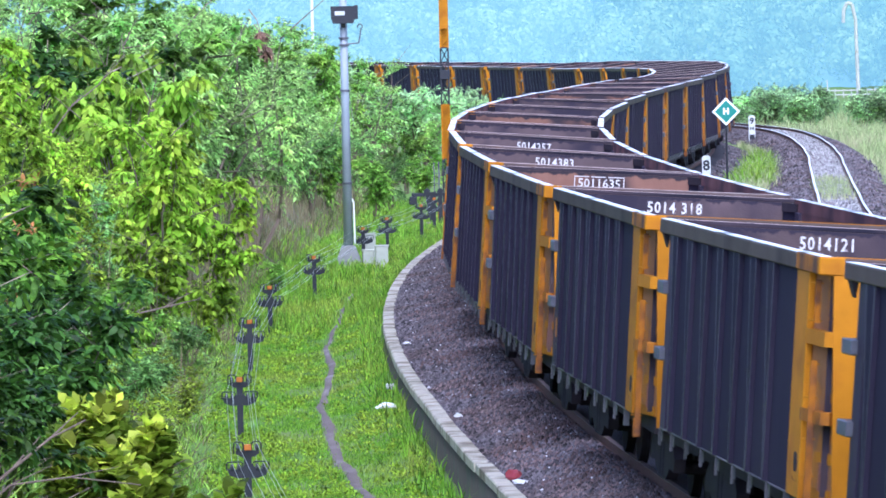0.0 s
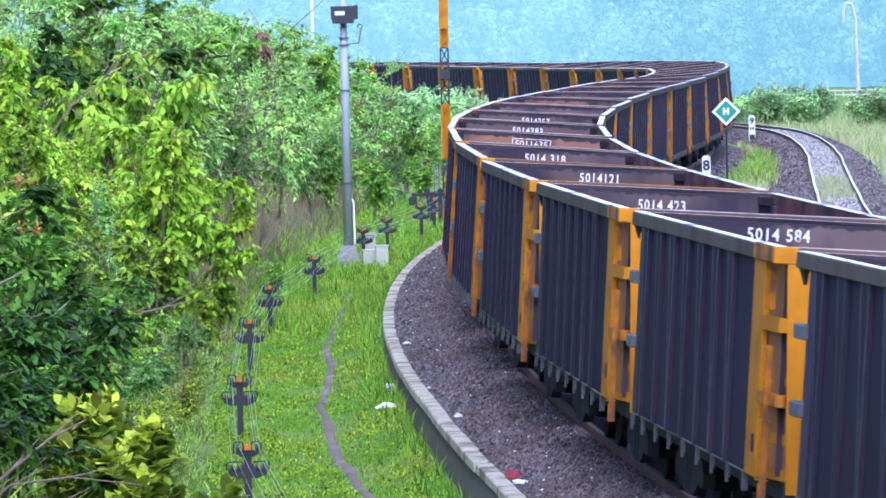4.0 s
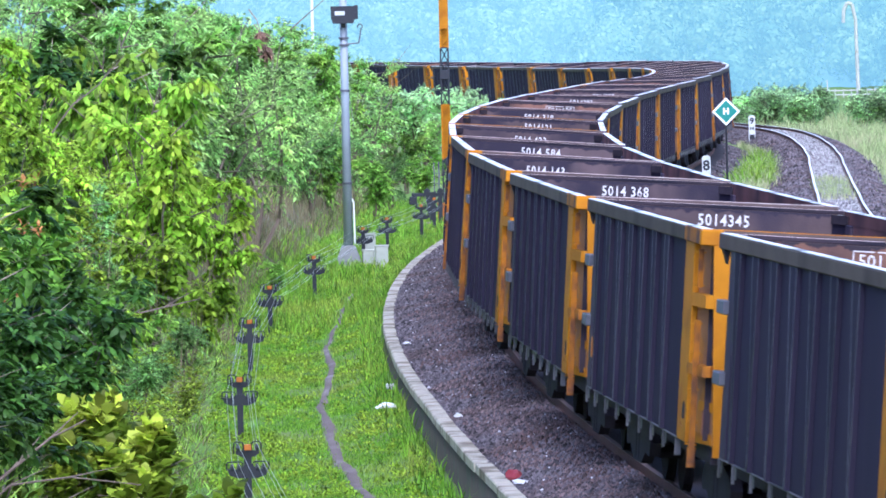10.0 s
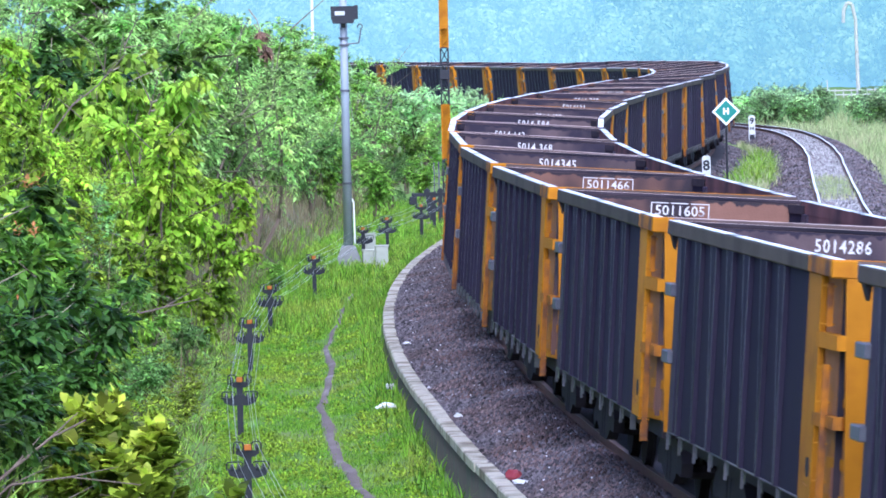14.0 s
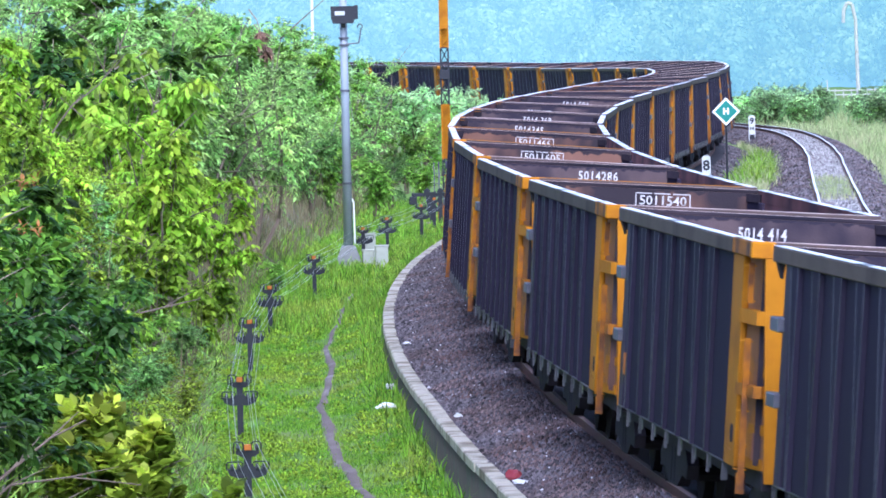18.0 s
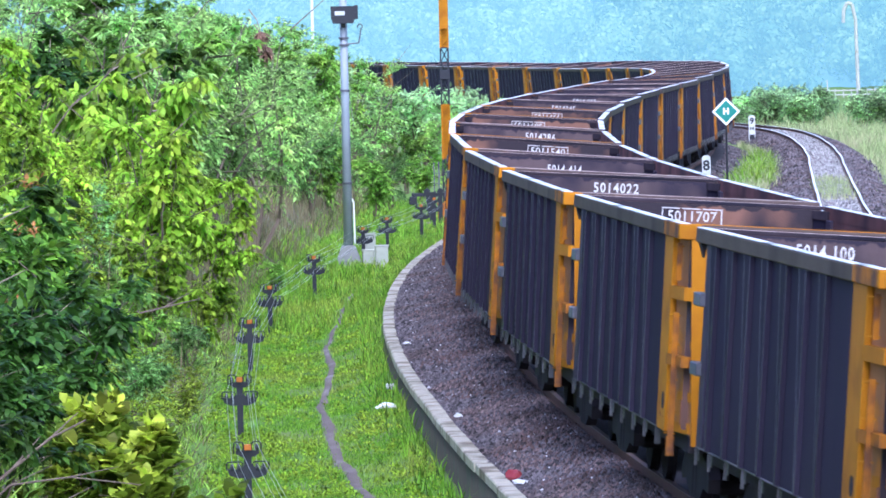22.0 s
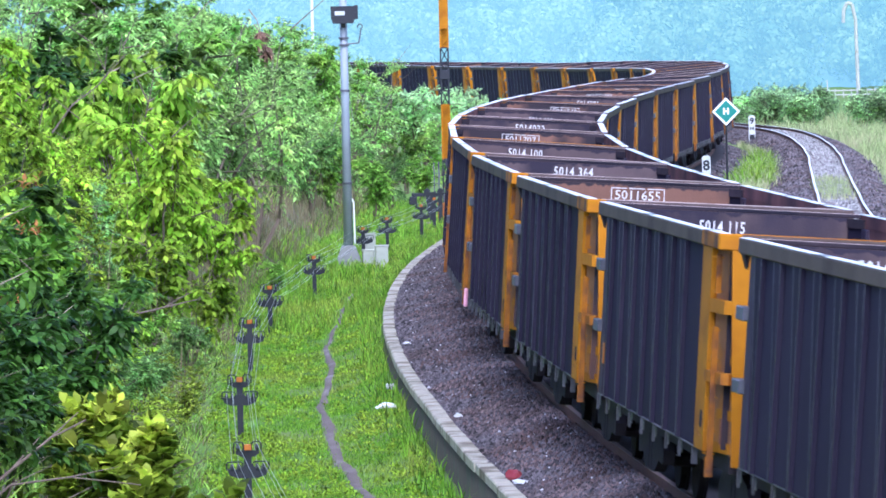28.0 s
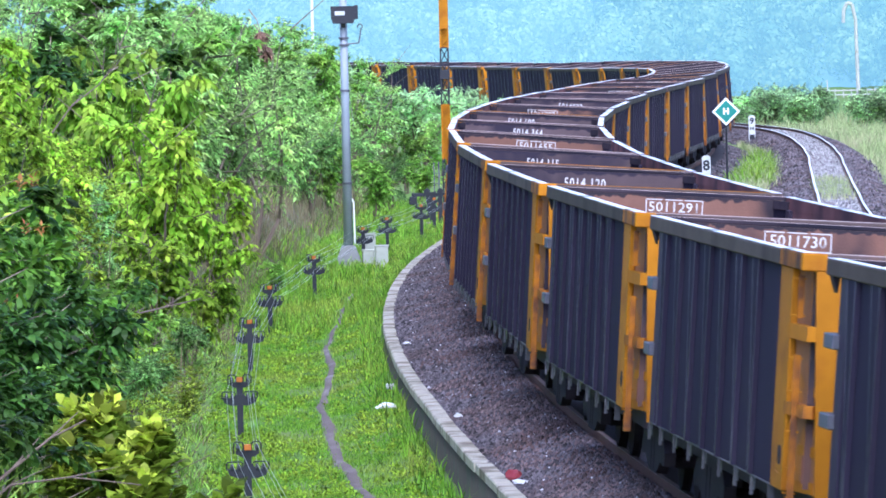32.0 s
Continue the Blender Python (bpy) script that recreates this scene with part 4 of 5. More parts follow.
def distance():
    """Misty wooded hillside far behind everything: a slope of leafy crowns before a pale hill."""
    # Haze is put into the emission: pale blue glow, mottled like tree crowns.
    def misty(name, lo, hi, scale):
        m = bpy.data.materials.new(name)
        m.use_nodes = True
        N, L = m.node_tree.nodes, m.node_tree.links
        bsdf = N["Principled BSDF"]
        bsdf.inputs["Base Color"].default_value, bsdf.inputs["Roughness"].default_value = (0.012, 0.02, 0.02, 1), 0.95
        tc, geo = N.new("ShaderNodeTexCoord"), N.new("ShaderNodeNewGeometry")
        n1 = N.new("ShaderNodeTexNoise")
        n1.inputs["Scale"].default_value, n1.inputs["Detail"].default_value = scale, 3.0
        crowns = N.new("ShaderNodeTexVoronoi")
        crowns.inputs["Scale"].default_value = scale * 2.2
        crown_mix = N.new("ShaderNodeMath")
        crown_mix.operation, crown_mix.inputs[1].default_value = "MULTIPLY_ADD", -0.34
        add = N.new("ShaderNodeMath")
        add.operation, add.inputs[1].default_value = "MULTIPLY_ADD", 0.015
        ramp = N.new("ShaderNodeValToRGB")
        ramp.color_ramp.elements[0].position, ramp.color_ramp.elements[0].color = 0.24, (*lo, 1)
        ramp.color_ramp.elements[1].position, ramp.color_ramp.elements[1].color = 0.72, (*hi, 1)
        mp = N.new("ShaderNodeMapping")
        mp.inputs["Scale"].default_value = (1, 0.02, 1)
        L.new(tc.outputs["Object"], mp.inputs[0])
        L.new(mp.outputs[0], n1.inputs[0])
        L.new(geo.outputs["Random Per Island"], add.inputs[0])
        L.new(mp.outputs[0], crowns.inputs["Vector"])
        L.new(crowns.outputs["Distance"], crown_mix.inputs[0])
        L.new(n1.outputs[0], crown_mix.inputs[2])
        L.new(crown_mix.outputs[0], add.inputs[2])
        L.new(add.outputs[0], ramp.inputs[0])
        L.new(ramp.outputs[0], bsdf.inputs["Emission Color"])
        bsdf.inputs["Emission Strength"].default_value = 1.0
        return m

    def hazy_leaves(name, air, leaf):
        """Leaves half a kilometre off: lit leaf green, with the haze's air light glowing from them."""
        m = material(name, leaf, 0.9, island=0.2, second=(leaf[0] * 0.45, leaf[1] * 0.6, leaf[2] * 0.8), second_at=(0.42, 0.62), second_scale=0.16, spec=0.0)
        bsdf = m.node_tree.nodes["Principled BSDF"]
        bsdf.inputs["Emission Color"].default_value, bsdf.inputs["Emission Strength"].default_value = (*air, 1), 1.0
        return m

    rng = np.random.default_rng(5)
    centres, radii = [], []
    for i in range(560):
        y = 498 + 110 * rng.uniform()
        x, r = rng.uniform(-0.08, 0.08) * y, rng.uniform(1.3, 3.6)
        z = -2.2 + (y - 498) * 0.105 + rng.uniform(0, 2.4)
        for k in range(6):
            a, q = rng.uniform(0, math.tau), rng.uniform(0, 1)
            centres.append((x + math.cos(a) * r * 0.75 * q, y + math.sin(a) * r * 0.5 * q, z + r * (0.9 - 0.9 * q * q) + rng.normal() * r * 0.15))
            radii.append(r * rng.uniform(0.32, 0.58))
    def stand_of_trees(name, label, chosen, n, mat):
        """Leafy facets lying over each clump, so that its top catches the light and its underside does not."""
        c, r = np.array(centres)[chosen], np.array(radii)[chosen]
        which = rng.integers(0, len(c), n)
        d = rng.normal(size=(n, 3))
        d /= np.linalg.norm(d, axis=1)[:, None]
        p = c[which] + d * (r[which] * rng.uniform(0.8, 1.1, n))[:, None]
        tilt = d + rng.normal(0, 0.12, (n, 3))
        side = np.cross(tilt, rng.normal(size=(n, 3)))
        side /= np.linalg.norm(side, axis=1)[:, None]
        rise = np.cross(tilt, side)
        h = rng.uniform(0.13, 0.30, n)[:, None]
        v = np.stack([p - side * h, p - rise * h * 0.5, p + side * h, p + rise * h * 0.6], 1).reshape(-1, 3)
        tagged(new(name, array_mesh(name, v, np.arange(n * 4).reshape(-1, 4), mat)), label, "woods", kind="stuff")

    cx = np.array(centres)
    # Crowns on the right stand as deep, but get a darker haze glow.
    rightward = cx[:, 0] + 4 * np.sin(cx[:, 1] * 0.3) > 14
    stand_of_trees("far_woods", "pale blue misty woods on the far hillside", ~rightward, 190000, hazy_leaves("misty_far_woods", (0.178, 0.308, 0.335), (0.115, 0.15, 0.05)))
    stand_of_trees("far_woods", "blue-green misty woods on the right with weaker haze glow", rightward, 100000, hazy_leaves("weak_haze_woods", (0.140, 0.258, 0.296), (0.115, 0.155, 0.05)))
    w, k = [], 48
    for i in range(k + 1):
        a = radians(-60 + 120 * i / k)
        for z, r in ((-3, 512), (3, 570), (20, 720), (80, 900)):
            w.append((r * math.sin(a), r * math.cos(a), z))
    wf = [(i * 4 + j, i * 4 + 4 + j, i * 4 + 5 + j, i * 4 + 1 + j) for i in range(k) for j in range(3)]
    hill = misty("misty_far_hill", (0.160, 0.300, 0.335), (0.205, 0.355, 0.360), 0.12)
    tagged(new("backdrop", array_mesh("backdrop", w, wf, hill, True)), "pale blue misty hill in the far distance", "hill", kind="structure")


distance()


def pick_kind(s, back, rng):
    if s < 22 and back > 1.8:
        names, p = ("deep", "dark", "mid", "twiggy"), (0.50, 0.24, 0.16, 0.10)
    elif s < 30 and back < 1.8:
        names, p = ("twiggy", "fine", "mid"), (0.50, 0.25, 0.25)
    elif s < 70:
        names, p = ("lime", "mid", "limetree", "fine", "drooper", "twiggy"), (0.18, 0.18, 0.16, 0.18, 0.12, 0.18)
    elif s < 150:
        names, p = ("mid", "fine", "feather", "tree", "fresh", "limetree", "twiggy"), (0.18, 0.18, 0.22, 0.10, 0.14, 0.08, 0.10)
    else:
        names, p = ("fresh", "fine", "feather", "mid"), (0.38, 0.22, 0.22, 0.18)
    return PROTO[names[rng.choice(len(names), p=p)]]


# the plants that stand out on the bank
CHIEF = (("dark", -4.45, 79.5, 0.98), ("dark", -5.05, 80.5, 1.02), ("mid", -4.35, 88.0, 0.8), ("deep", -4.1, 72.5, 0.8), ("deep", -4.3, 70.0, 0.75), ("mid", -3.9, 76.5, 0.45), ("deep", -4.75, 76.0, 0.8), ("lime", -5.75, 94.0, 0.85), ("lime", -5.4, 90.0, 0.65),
         ("twiggy", -6.75, 115.0, 0.95), ("twiggy", -6.35, 119.0, 0.8), ("twiggy", -6.0, 106.0, 0.9),
         ("drooper", -6.15, 128.0, 1.35), ("drooper", -6.7, 131.0, 1.1), ("drooper", -5.6, 124.0, 0.8),
         ("limetree", -4.75, 119.0, 1.05), ("limetree", -5.15, 125.0, 0.95), ("limetree", -4.35, 134.0, 0.85), ("lime", -4.7, 111.0, 0.9), ("lime", -4.15, 122.0, 0.7), ("limetree", -5.5, 138.0, 1.0),
         ("feather", -5.9, 146.0, 1.3), ("tree", -6.8, 143.0, 1.25), ("feather", -5.0, 151.0, 1.4), ("feather", -6.4, 140.0, 1.3), ("tree", -6.7, 148.0, 1.5), ("tree", -5.9, 152.0, 1.4), ("tree", -5.5, 158.0, 1.25), ("drooper", -7.2, 137.0, 1.35), ("feather", -4.6, 168.0, 1.35), ("feather", -5.2, 172.0, 1.45), ("feather", -6.0, 156.0, 1.2), ("feather", -4.7, 190.0, 1.1), ("feather", -7.3, 160.0, 1.2), ("tree", -6.6, 150.0, 1.1), ("deep", -7.5, 133.0, 1.4), ("mid", -8.0, 139.0, 1.4),
         ("fine", -3.7, 195.0, 1.1), ("mid", -3.3, 201.0, 1.0), ("feather", -2.75, 228.0, 1.05), ("feather", -2.6, 250.0, 1.15), ("tree", -3.2, 240.0, 1.0), ("fine", -2.9, 214.0, 1.1), ("mid", -3.65, 151.0, 0.40),
         ("twiggy", -3.95, 93.0, 0.55), ("twiggy", -3.6, 81.0, 0.5), ("fine", -4.0, 107.0, 0.6), ("twiggy", -3.75, 99.0, 0.5), ("fine", -3.85, 86.0, 0.55), ("mid", -4.3, 99.0, 0.6))


def plant_bank():
    rng = np.random.default_rng(11)
    spots, far = [], []
    for _ in range(6000):
        s = rng.uniform(-6, 255)
        back = rng.uniform(0.5, 5.6 if s < 60 else 7.5)
        u = float(foot_u(s)) - back
        x, y, _z = on_line(s, u)
        if not (-0.068 * y - 1.0 < x < -0.004 * y) or y < 57 or (y < 72 and x > -4.0):
            continue
        gap = 1.15 if y < 110 else 1.6 if y < 150 else 2.1
        if any((x - a) ** 2 + (y - b) ** 2 < gap * gap for a, b in spots) or any((x - q[1]) ** 2 + ((y - q[2]) * 0.5) ** 2 < (0.75 * q[3]) ** 2 for q in CHIEF):
            continue
        if back < (0.7 if y < 100 else 1.7 if y < 200 else 1.2):
            continue
        spots.append((x, y))
        small = 0.55 if back < 1.6 else 0.72 if back < 2.6 else 0.9
        kind, turn, size = pick_kind(s, back, rng), rng.uniform(0, 6.28), rng.uniform(0.6, 1.1) * small * (1.0 if y < 110 else 1.15)
        if y < 175:
            ob = plant(kind, x, y, turn, size)
            if y < 96 and rng.uniform() < 0.5:
                SWAYING.append(ob)
        else:
            far.append((kind, x, y, turn, size))
    # the shrubs furthest along the bank, too many and too far off to tell apart
    verts, faces, n = [], [], 0
    for kind, x, y, turn, size in far:
        me = next(c for c in kind.children if c.name.startswith("crown")).data
        v = np.empty(len(me.vertices) * 3)
        me.vertices.foreach_get("co", v)
        v = v.reshape(-1, 3) * size
        c, q = math.cos(turn), math.sin(turn)
        z = float(ground_z(x, y)[0]) - 0.05
        verts.append(np.stack([x + c * v[:, 0] - q * v[:, 1], y + q * v[:, 0] + c * v[:, 1], z + v[:, 2]], 1))
        fs = np.empty(len(me.polygons) * 3, int)
        me.polygons.foreach_get("vertices", fs)
        faces.append(fs.reshape(-1, 3) + n)
        n += len(v)
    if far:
        tagged(new("thicket", array_mesh("thicket", np.concatenate(verts), np.concatenate(faces), LEAF_FRESH_HAZED)), "fresh green thicket of shrubs further along the bank, colour paled for haze", "thicket", kind="stuff")


SWAYING = []


plant_bank()
# the bush in front, the brush behind the signal mast, and bushes beyond the side track
for x, y, size in ((-2.86, 62.0, 1.02), (-3.40, 61.6, 0.45)):
    SWAYING.append(plant(PROTO["bright"], x, y, x * 7, size))
for kind, x, y, size in CHIEF:
    if y > 140:
        plant(PROTO[kind], x, y, x * 5, size)
        continue
    SWAYING.append(plant(PROTO[kind], x, y, x * 5, size))
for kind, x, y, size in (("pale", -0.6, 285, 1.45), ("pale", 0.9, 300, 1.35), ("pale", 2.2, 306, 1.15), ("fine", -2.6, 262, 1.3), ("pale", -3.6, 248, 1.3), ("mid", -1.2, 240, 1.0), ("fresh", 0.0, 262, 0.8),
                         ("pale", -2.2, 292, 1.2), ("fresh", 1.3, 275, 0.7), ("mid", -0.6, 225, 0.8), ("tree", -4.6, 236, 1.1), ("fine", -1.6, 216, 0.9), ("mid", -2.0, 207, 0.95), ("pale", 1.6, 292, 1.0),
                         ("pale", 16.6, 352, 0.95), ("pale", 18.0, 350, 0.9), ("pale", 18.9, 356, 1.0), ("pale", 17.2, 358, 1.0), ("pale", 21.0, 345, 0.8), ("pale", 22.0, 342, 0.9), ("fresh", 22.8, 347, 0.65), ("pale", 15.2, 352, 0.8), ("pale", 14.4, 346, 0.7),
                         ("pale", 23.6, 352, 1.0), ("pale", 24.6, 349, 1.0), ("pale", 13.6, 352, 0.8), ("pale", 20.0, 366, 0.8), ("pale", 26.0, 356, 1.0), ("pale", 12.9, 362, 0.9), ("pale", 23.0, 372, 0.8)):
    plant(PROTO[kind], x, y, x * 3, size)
for proto in PROTO.values():
    discard(proto)


def dead_branch(points, r):
    ob = tagged(new("dead_branch"), "bare grey-brown dead branch lying over the bank", "branch", "dead branches")
    wood = Mesh()
    pts = [Vector(p) for p in points]
    wood.tube(pts, list(np.linspace(r, r * 0.35, len(pts))), 6)
    part("stem", wood, BARK, ob)
    tw = Mesh()
    for i in (1, 2):
        d = (pts[i + 1] - pts[i]) if i + 1 < len(pts) else (pts[i] - pts[i - 1])
        tw.tube([pts[i], pts[i] + d * 0.6 + Vector((0.05, 0.1, 0.12))], [r * 0.5, r * 0.2], 5)
    part("twig", tw, BARK, ob)


dead_branch([(-4.3, 59.3, 0.9), (-3.75, 59.5, 1.35), (-3.4, 59.6, 1.62), (-3.1, 59.7, 1.76)], 0.020)
dead_branch([(-4.2, 58.6, 0.85), (-3.7, 58.7, 1.28), (-3.2, 58.8, 1.33), (-2.6, 58.8, 1.25)], 0.014)
dead_branch([(-4.2, 58.8, 1.0), (-3.7, 58.9, 0.95), (-3.3, 59.0, 1.10), (-2.9, 59.1, 1.12)], 0.012)
dead_branch([(-4.6, 93.0, 0.9), (-4.2, 93.5, 1.28), (-3.8, 94.0, 1.35), (-3.3, 94.2, 1.45)], 0.022)
dead_branch([(-5.8, 104.0, 3.6), (-5.5, 104.0, 4.0), (-5.1, 104.2, 4.3), (-4.7, 104.4, 4.75)], 0.016)


def dry_bunches():
    """Withered brown leaf bunches hanging in a tree on the bank."""
    rng = np.random.default_rng(51)
    for x, y, z in ((-4.15, 163.0, 5.05), (-4.05, 163.4, 4.70)):
        b = tagged(new("withered_leaves"), "withered brown leaves hanging from a branch", "leaves", "withered leaf bunches")
        v, f = leaf_sprays(np.zeros((12, 3)), np.tile(np.array([[0.0, 0.0, -0.3]]), (12, 1)) + rng.normal(0, 0.12, (12, 3)), np.full(12, 0.22), 6, 0.30, rng, 1.2, 0.3, False)
        part("leaf_bunch", array_mesh("leaf_bunch", v, f, WITHERED), None, b)
        part("stalk", Mesh().tube([(0, 0, -0.05), (-0.1, 0, 0.25), (-0.25, 0.1, 0.5)], [0.008, 0.012, 0.016], 5), TWIG, b)
        b.matrix_basis = pose(x, y, z, 0, 0, 30)


dry_bunches()


def path_u(s):
    return np.interp(s, (15, 25.8, 29.6, 33.4, 39.7, 45.6, 51.8, 57.1, 62.6, 72.5, 90), (-3.15, -3.27, -3.34, -3.43, -3.40, -3.48, -3.34, -3.32, -3.52, -3.54, -3.9)) + 0.012 * np.sin(s * 1.9)


def blades(name, label, s_range, u_lo, u_hi, count, height, width, mat, seed, skip_path=True, lean=0.35):
    """Grass as single tapering blades."""
    rng = np.random.default_rng(seed)
    s = rng.uniform(*s_range, count)
    u = u_lo(s) + (u_hi(s) - u_lo(s)) * rng.uniform(0, 1, count)
    if skip_path:
        keep = np.abs(u - path_u(s)) > 0.03 + 0.10 * rng.uniform(0, 1, count)
        s, u = s[keep], u[keep]
    keep = np.sin(s * 1.7 + u * 3.1) * np.sin(s * 0.6 - u * 2.3) + rng.uniform(-0.9, 1.0, len(s)) > -0.35
    s, u = s[keep], u[keep]
    n = len(s)
    p = on_line(s, u)
    p[:, 2] = ground_z(p[:, 0], p[:, 1]) - 0.01
    h = height * rng.uniform(0.35, 1.2, n)
    a = rng.uniform(0, math.tau, n)
    w = width * rng.uniform(0.7, 1.3, n)
    side = np.stack([np.cos(a), np.sin(a) * 0.4, 0 * a], 1) * w[:, None] / 2
    tip = np.stack([rng.normal(0, lean, n) * h, rng.normal(0, lean, n) * h, h], 1)
    v = np.stack([p - side, p + side, p + tip * np.array([0.35, 0.35, 0.6]) + side * 0.7, p + tip, p + tip * np.array([0.35, 0.35, 0.6]) - side * 0.7], 1).reshape(-1, 3)
    b = np.arange(n)[:, None] * 5
    f = np.concatenate([b + np.array([[0, 1, 2]]), b + np.array([[0, 2, 4]]), b + np.array([[4, 2, 3]])], 1).reshape(-1, 3)
    return tagged(new(name, array_mesh(name, v, f, mat)), label, "grass", kind="stuff")


blades("grass", "short bright green grass beside the retaining wall", (14, 75), lambda s: foot_u(s) - 0.3, lambda s: wall_u(s) - 0.05, 150000, 0.075, 0.012, BLADE, 21)
blades("grass", "taller bright green grass towards the mast", (70, 165), lambda s: foot_u(s) - 0.4, lambda s: wall_u(s) - 0.05, 46000, 0.26, 0.024, BLADE, 22)
blades("grass", "tufts of tall grass against the wall", (14, 110), lambda s: wall_u(s) - 0.45, lambda s: wall_u(s) - 0.04, 2600, 0.30, 0.022, BLADE, 23, False)
blades("dry_undergrowth", "tangled brown and olive stems at the foot of the bank", (66, 235), lambda s: foot_u(s) - 3.2, lambda s: foot_u(s) + 0.15, 30000, 0.50, 0.022, DRY_STEM, 24, False, 0.5)
blades("undergrowth", "short rough weeds at the foot of the bank", (8, 70), lambda s: foot_u(s) - 2.6, lambda s: foot_u(s) + 0.1, 15000, 0.20, 0.03, LEAF_MID, 39, False, 0.8)
blades("dry_undergrowth", "short dry stems at the foot of the bank", (8, 70), lambda s: foot_u(s) - 2.6, lambda s: foot_u(s) + 0.1, 7000, 0.30, 0.016, DRY_STEM, 37, False, 0.9)
blades("undergrowth", "rough green weeds over the bank", (-4, 250), lambda s: foot_u(s) - 6.5, lambda s: foot_u(s) - 1.0, 46000, 0.42, 0.050, LEAF_MID, 25, False, 0.6)
blades("grass", "pale tall grass beyond the side track", (95, 330), lambda s: side_track_u(s) + 1.75 + 0.35 * np.sin(s * 0.35), lambda s: side_track_u(s) + 16, 64000, 0.55, 0.045, DRY_BLADE, 26, False)
blades("grass", "green grass between the two tracks", (85, 235), lambda s: 2.3 + 0 * s, lambda s: np.maximum(side_track_u(s) - 2.0, 2.5), 6000, 0.30, 0.035, DRY_BLADE, 27, False)
blades("grass", "weeds growing between the side track's rails", (128, 153), lambda s: side_track_u(s) - 0.5, lambda s: side_track_u(s) + 0.5, 5000, 0.72, 0.04, DRY_BLADE, 28, False, 0.15)
blades("grass", "bright green grass patch beside the distance markers", (163, 206), lambda s: 1.7 + 0 * s, lambda s: np.maximum(side_track_u(s) - 1.7, 2.7), 4500, 0.52, 0.04, BLADE, 30, False)
blades("grass", "dry pale grass round the green patch", (155, 215), lambda s: 1.7 + 0 * s, lambda s: side_track_u(s) - 1.4, 3500, 0.50, 0.04, DRY_BLADE, 38, False)


blades("dry_stems", "thin bare grey-brown stems standing among the shrubs", (30, 235), lambda s: foot_u(s) - 5.5, lambda s: foot_u(s) - 0.2, 2600, 1.9, 0.024, DRY_STEM, 29, False, 0.16)


def weeds():
    """Small broad-leaved weeds dotted through the grass."""
    rng = np.random.default_rng(41)
    s = 14 + 136 * rng.uniform(0, 1, 1500) ** 1.4
    u = foot_u(s) + (wall_u(s) - 0.15 - foot_u(s)) * rng.uniform(0, 1, 1500)
    keep = np.abs(u - path_u(s)) > 0.20
    p = on_line(s[keep], u[keep])
    p[:, 2] = ground_z(p[:, 0], p[:, 1]) + 0.05
    v, f = leaf_cloud(p, rng.uniform(0.05, 0.13, len(p)), 42000, 0.055, rng, -0.2, 0.6)
    tagged(new("weeds", array_mesh("weeds", v, f, LEAF_LIME)), "small broad-leaved weeds dotted through the grass", "weeds", kind="stuff")


weeds()


def build_path():
    s = np.arange(14, 92, 0.5)
    rng = np.random.default_rng(43)
    knots = np.arange(10, 96, 1.3)
    ragged = {k: rng.uniform(0.5, 1.4, len(knots)) for k in (-1, 1)}
    v, f = [], []
    for i, q in enumerate(s):
        wid = float(np.interp(q, (14, 40, 66, 92), (0.16, 0.13, 0.11, 0.05))) * (1 + 0.2 * math.sin(q * 1.1))
        for side in (-1, -0.5, 0.5, 1):
            x, y, z = on_line(q, float(path_u(q)) + side * wid * 0.74 * float(np.interp(q, knots, ragged[1 if side > 0 else -1])))
            v.append((float(x), float(y), float(ground_z(x, y)[0]) + (-0.02 if abs(side) == 1 else 0.035)))
        if i:
            f += [(4 * i - 4 + j, 4 * i - 3 + j, 4 * i + 1 + j, 4 * i + j) for j in range(3)]
    tagged(new("footpath", array_mesh("footpath", v, f, SOIL, True)), "narrow trodden grey soil footpath through the grass", "path", kind="structure")


build_path()


def stones(name, label, s_range, u_lo, u_hi, z_of, count, size, seed, canted=True, mat=None):
    rng = np.random.default_rng(seed)
    s = rng.uniform(*s_range, count)
    u = u_lo(s) + (u_hi(s) - u_lo(s)) * rng.uniform(0, 1, count)
    p = on_line(s, u, 0.0, canted)
    p[:, 2] += z_of(s, u)
    r = size * rng.uniform(0.5, 1.25, count)
    octa = np.array([[1, 0, 0], [-1, 0, 0], [0, 1, 0], [0, -1, 0], [0, 0, 1], [0, 0, -1.0]])
    v = (octa[None] * rng.uniform(0.55, 1.1, (count, 6, 1)) + rng.normal(0, 0.18, (count, 6, 3))) * r[:, None, None] + p[:, None, :]
    fo = np.array([[0, 2, 4], [2, 1, 4], [1, 3, 4], [3, 0, 4], [2, 0, 5], [1, 2, 5], [3, 1, 5], [0, 3, 5]])
    f = (np.arange(count)[:, None, None] * 6 + fo[None]).reshape(-1, 3)
    return tagged(new(name, array_mesh(name, v.reshape(-1, 3), f, mat or STONE)), label, "ballast", kind="stuff")


stones("ballast_stones", "loose dark grey ballast stones along the main track", (9, 112), lambda s: wall_u(s) + 0.20, lambda s: -0.62 + 0 * s, bed_z, 38000, 0.040, 31, False)
stones("ballast_stones", "rust-dusted brown ballast stones beside the rail", (9, 112), lambda s: np.maximum(wall_u(s) + 0.3, -1.75 + 0.25 * np.sin(s * 0.8) + 0.2 * np.sin(s * 2.1)), lambda s: -0.60 + 0 * s, bed_z, 22000, 0.042, 34, False, STONE_RUST)
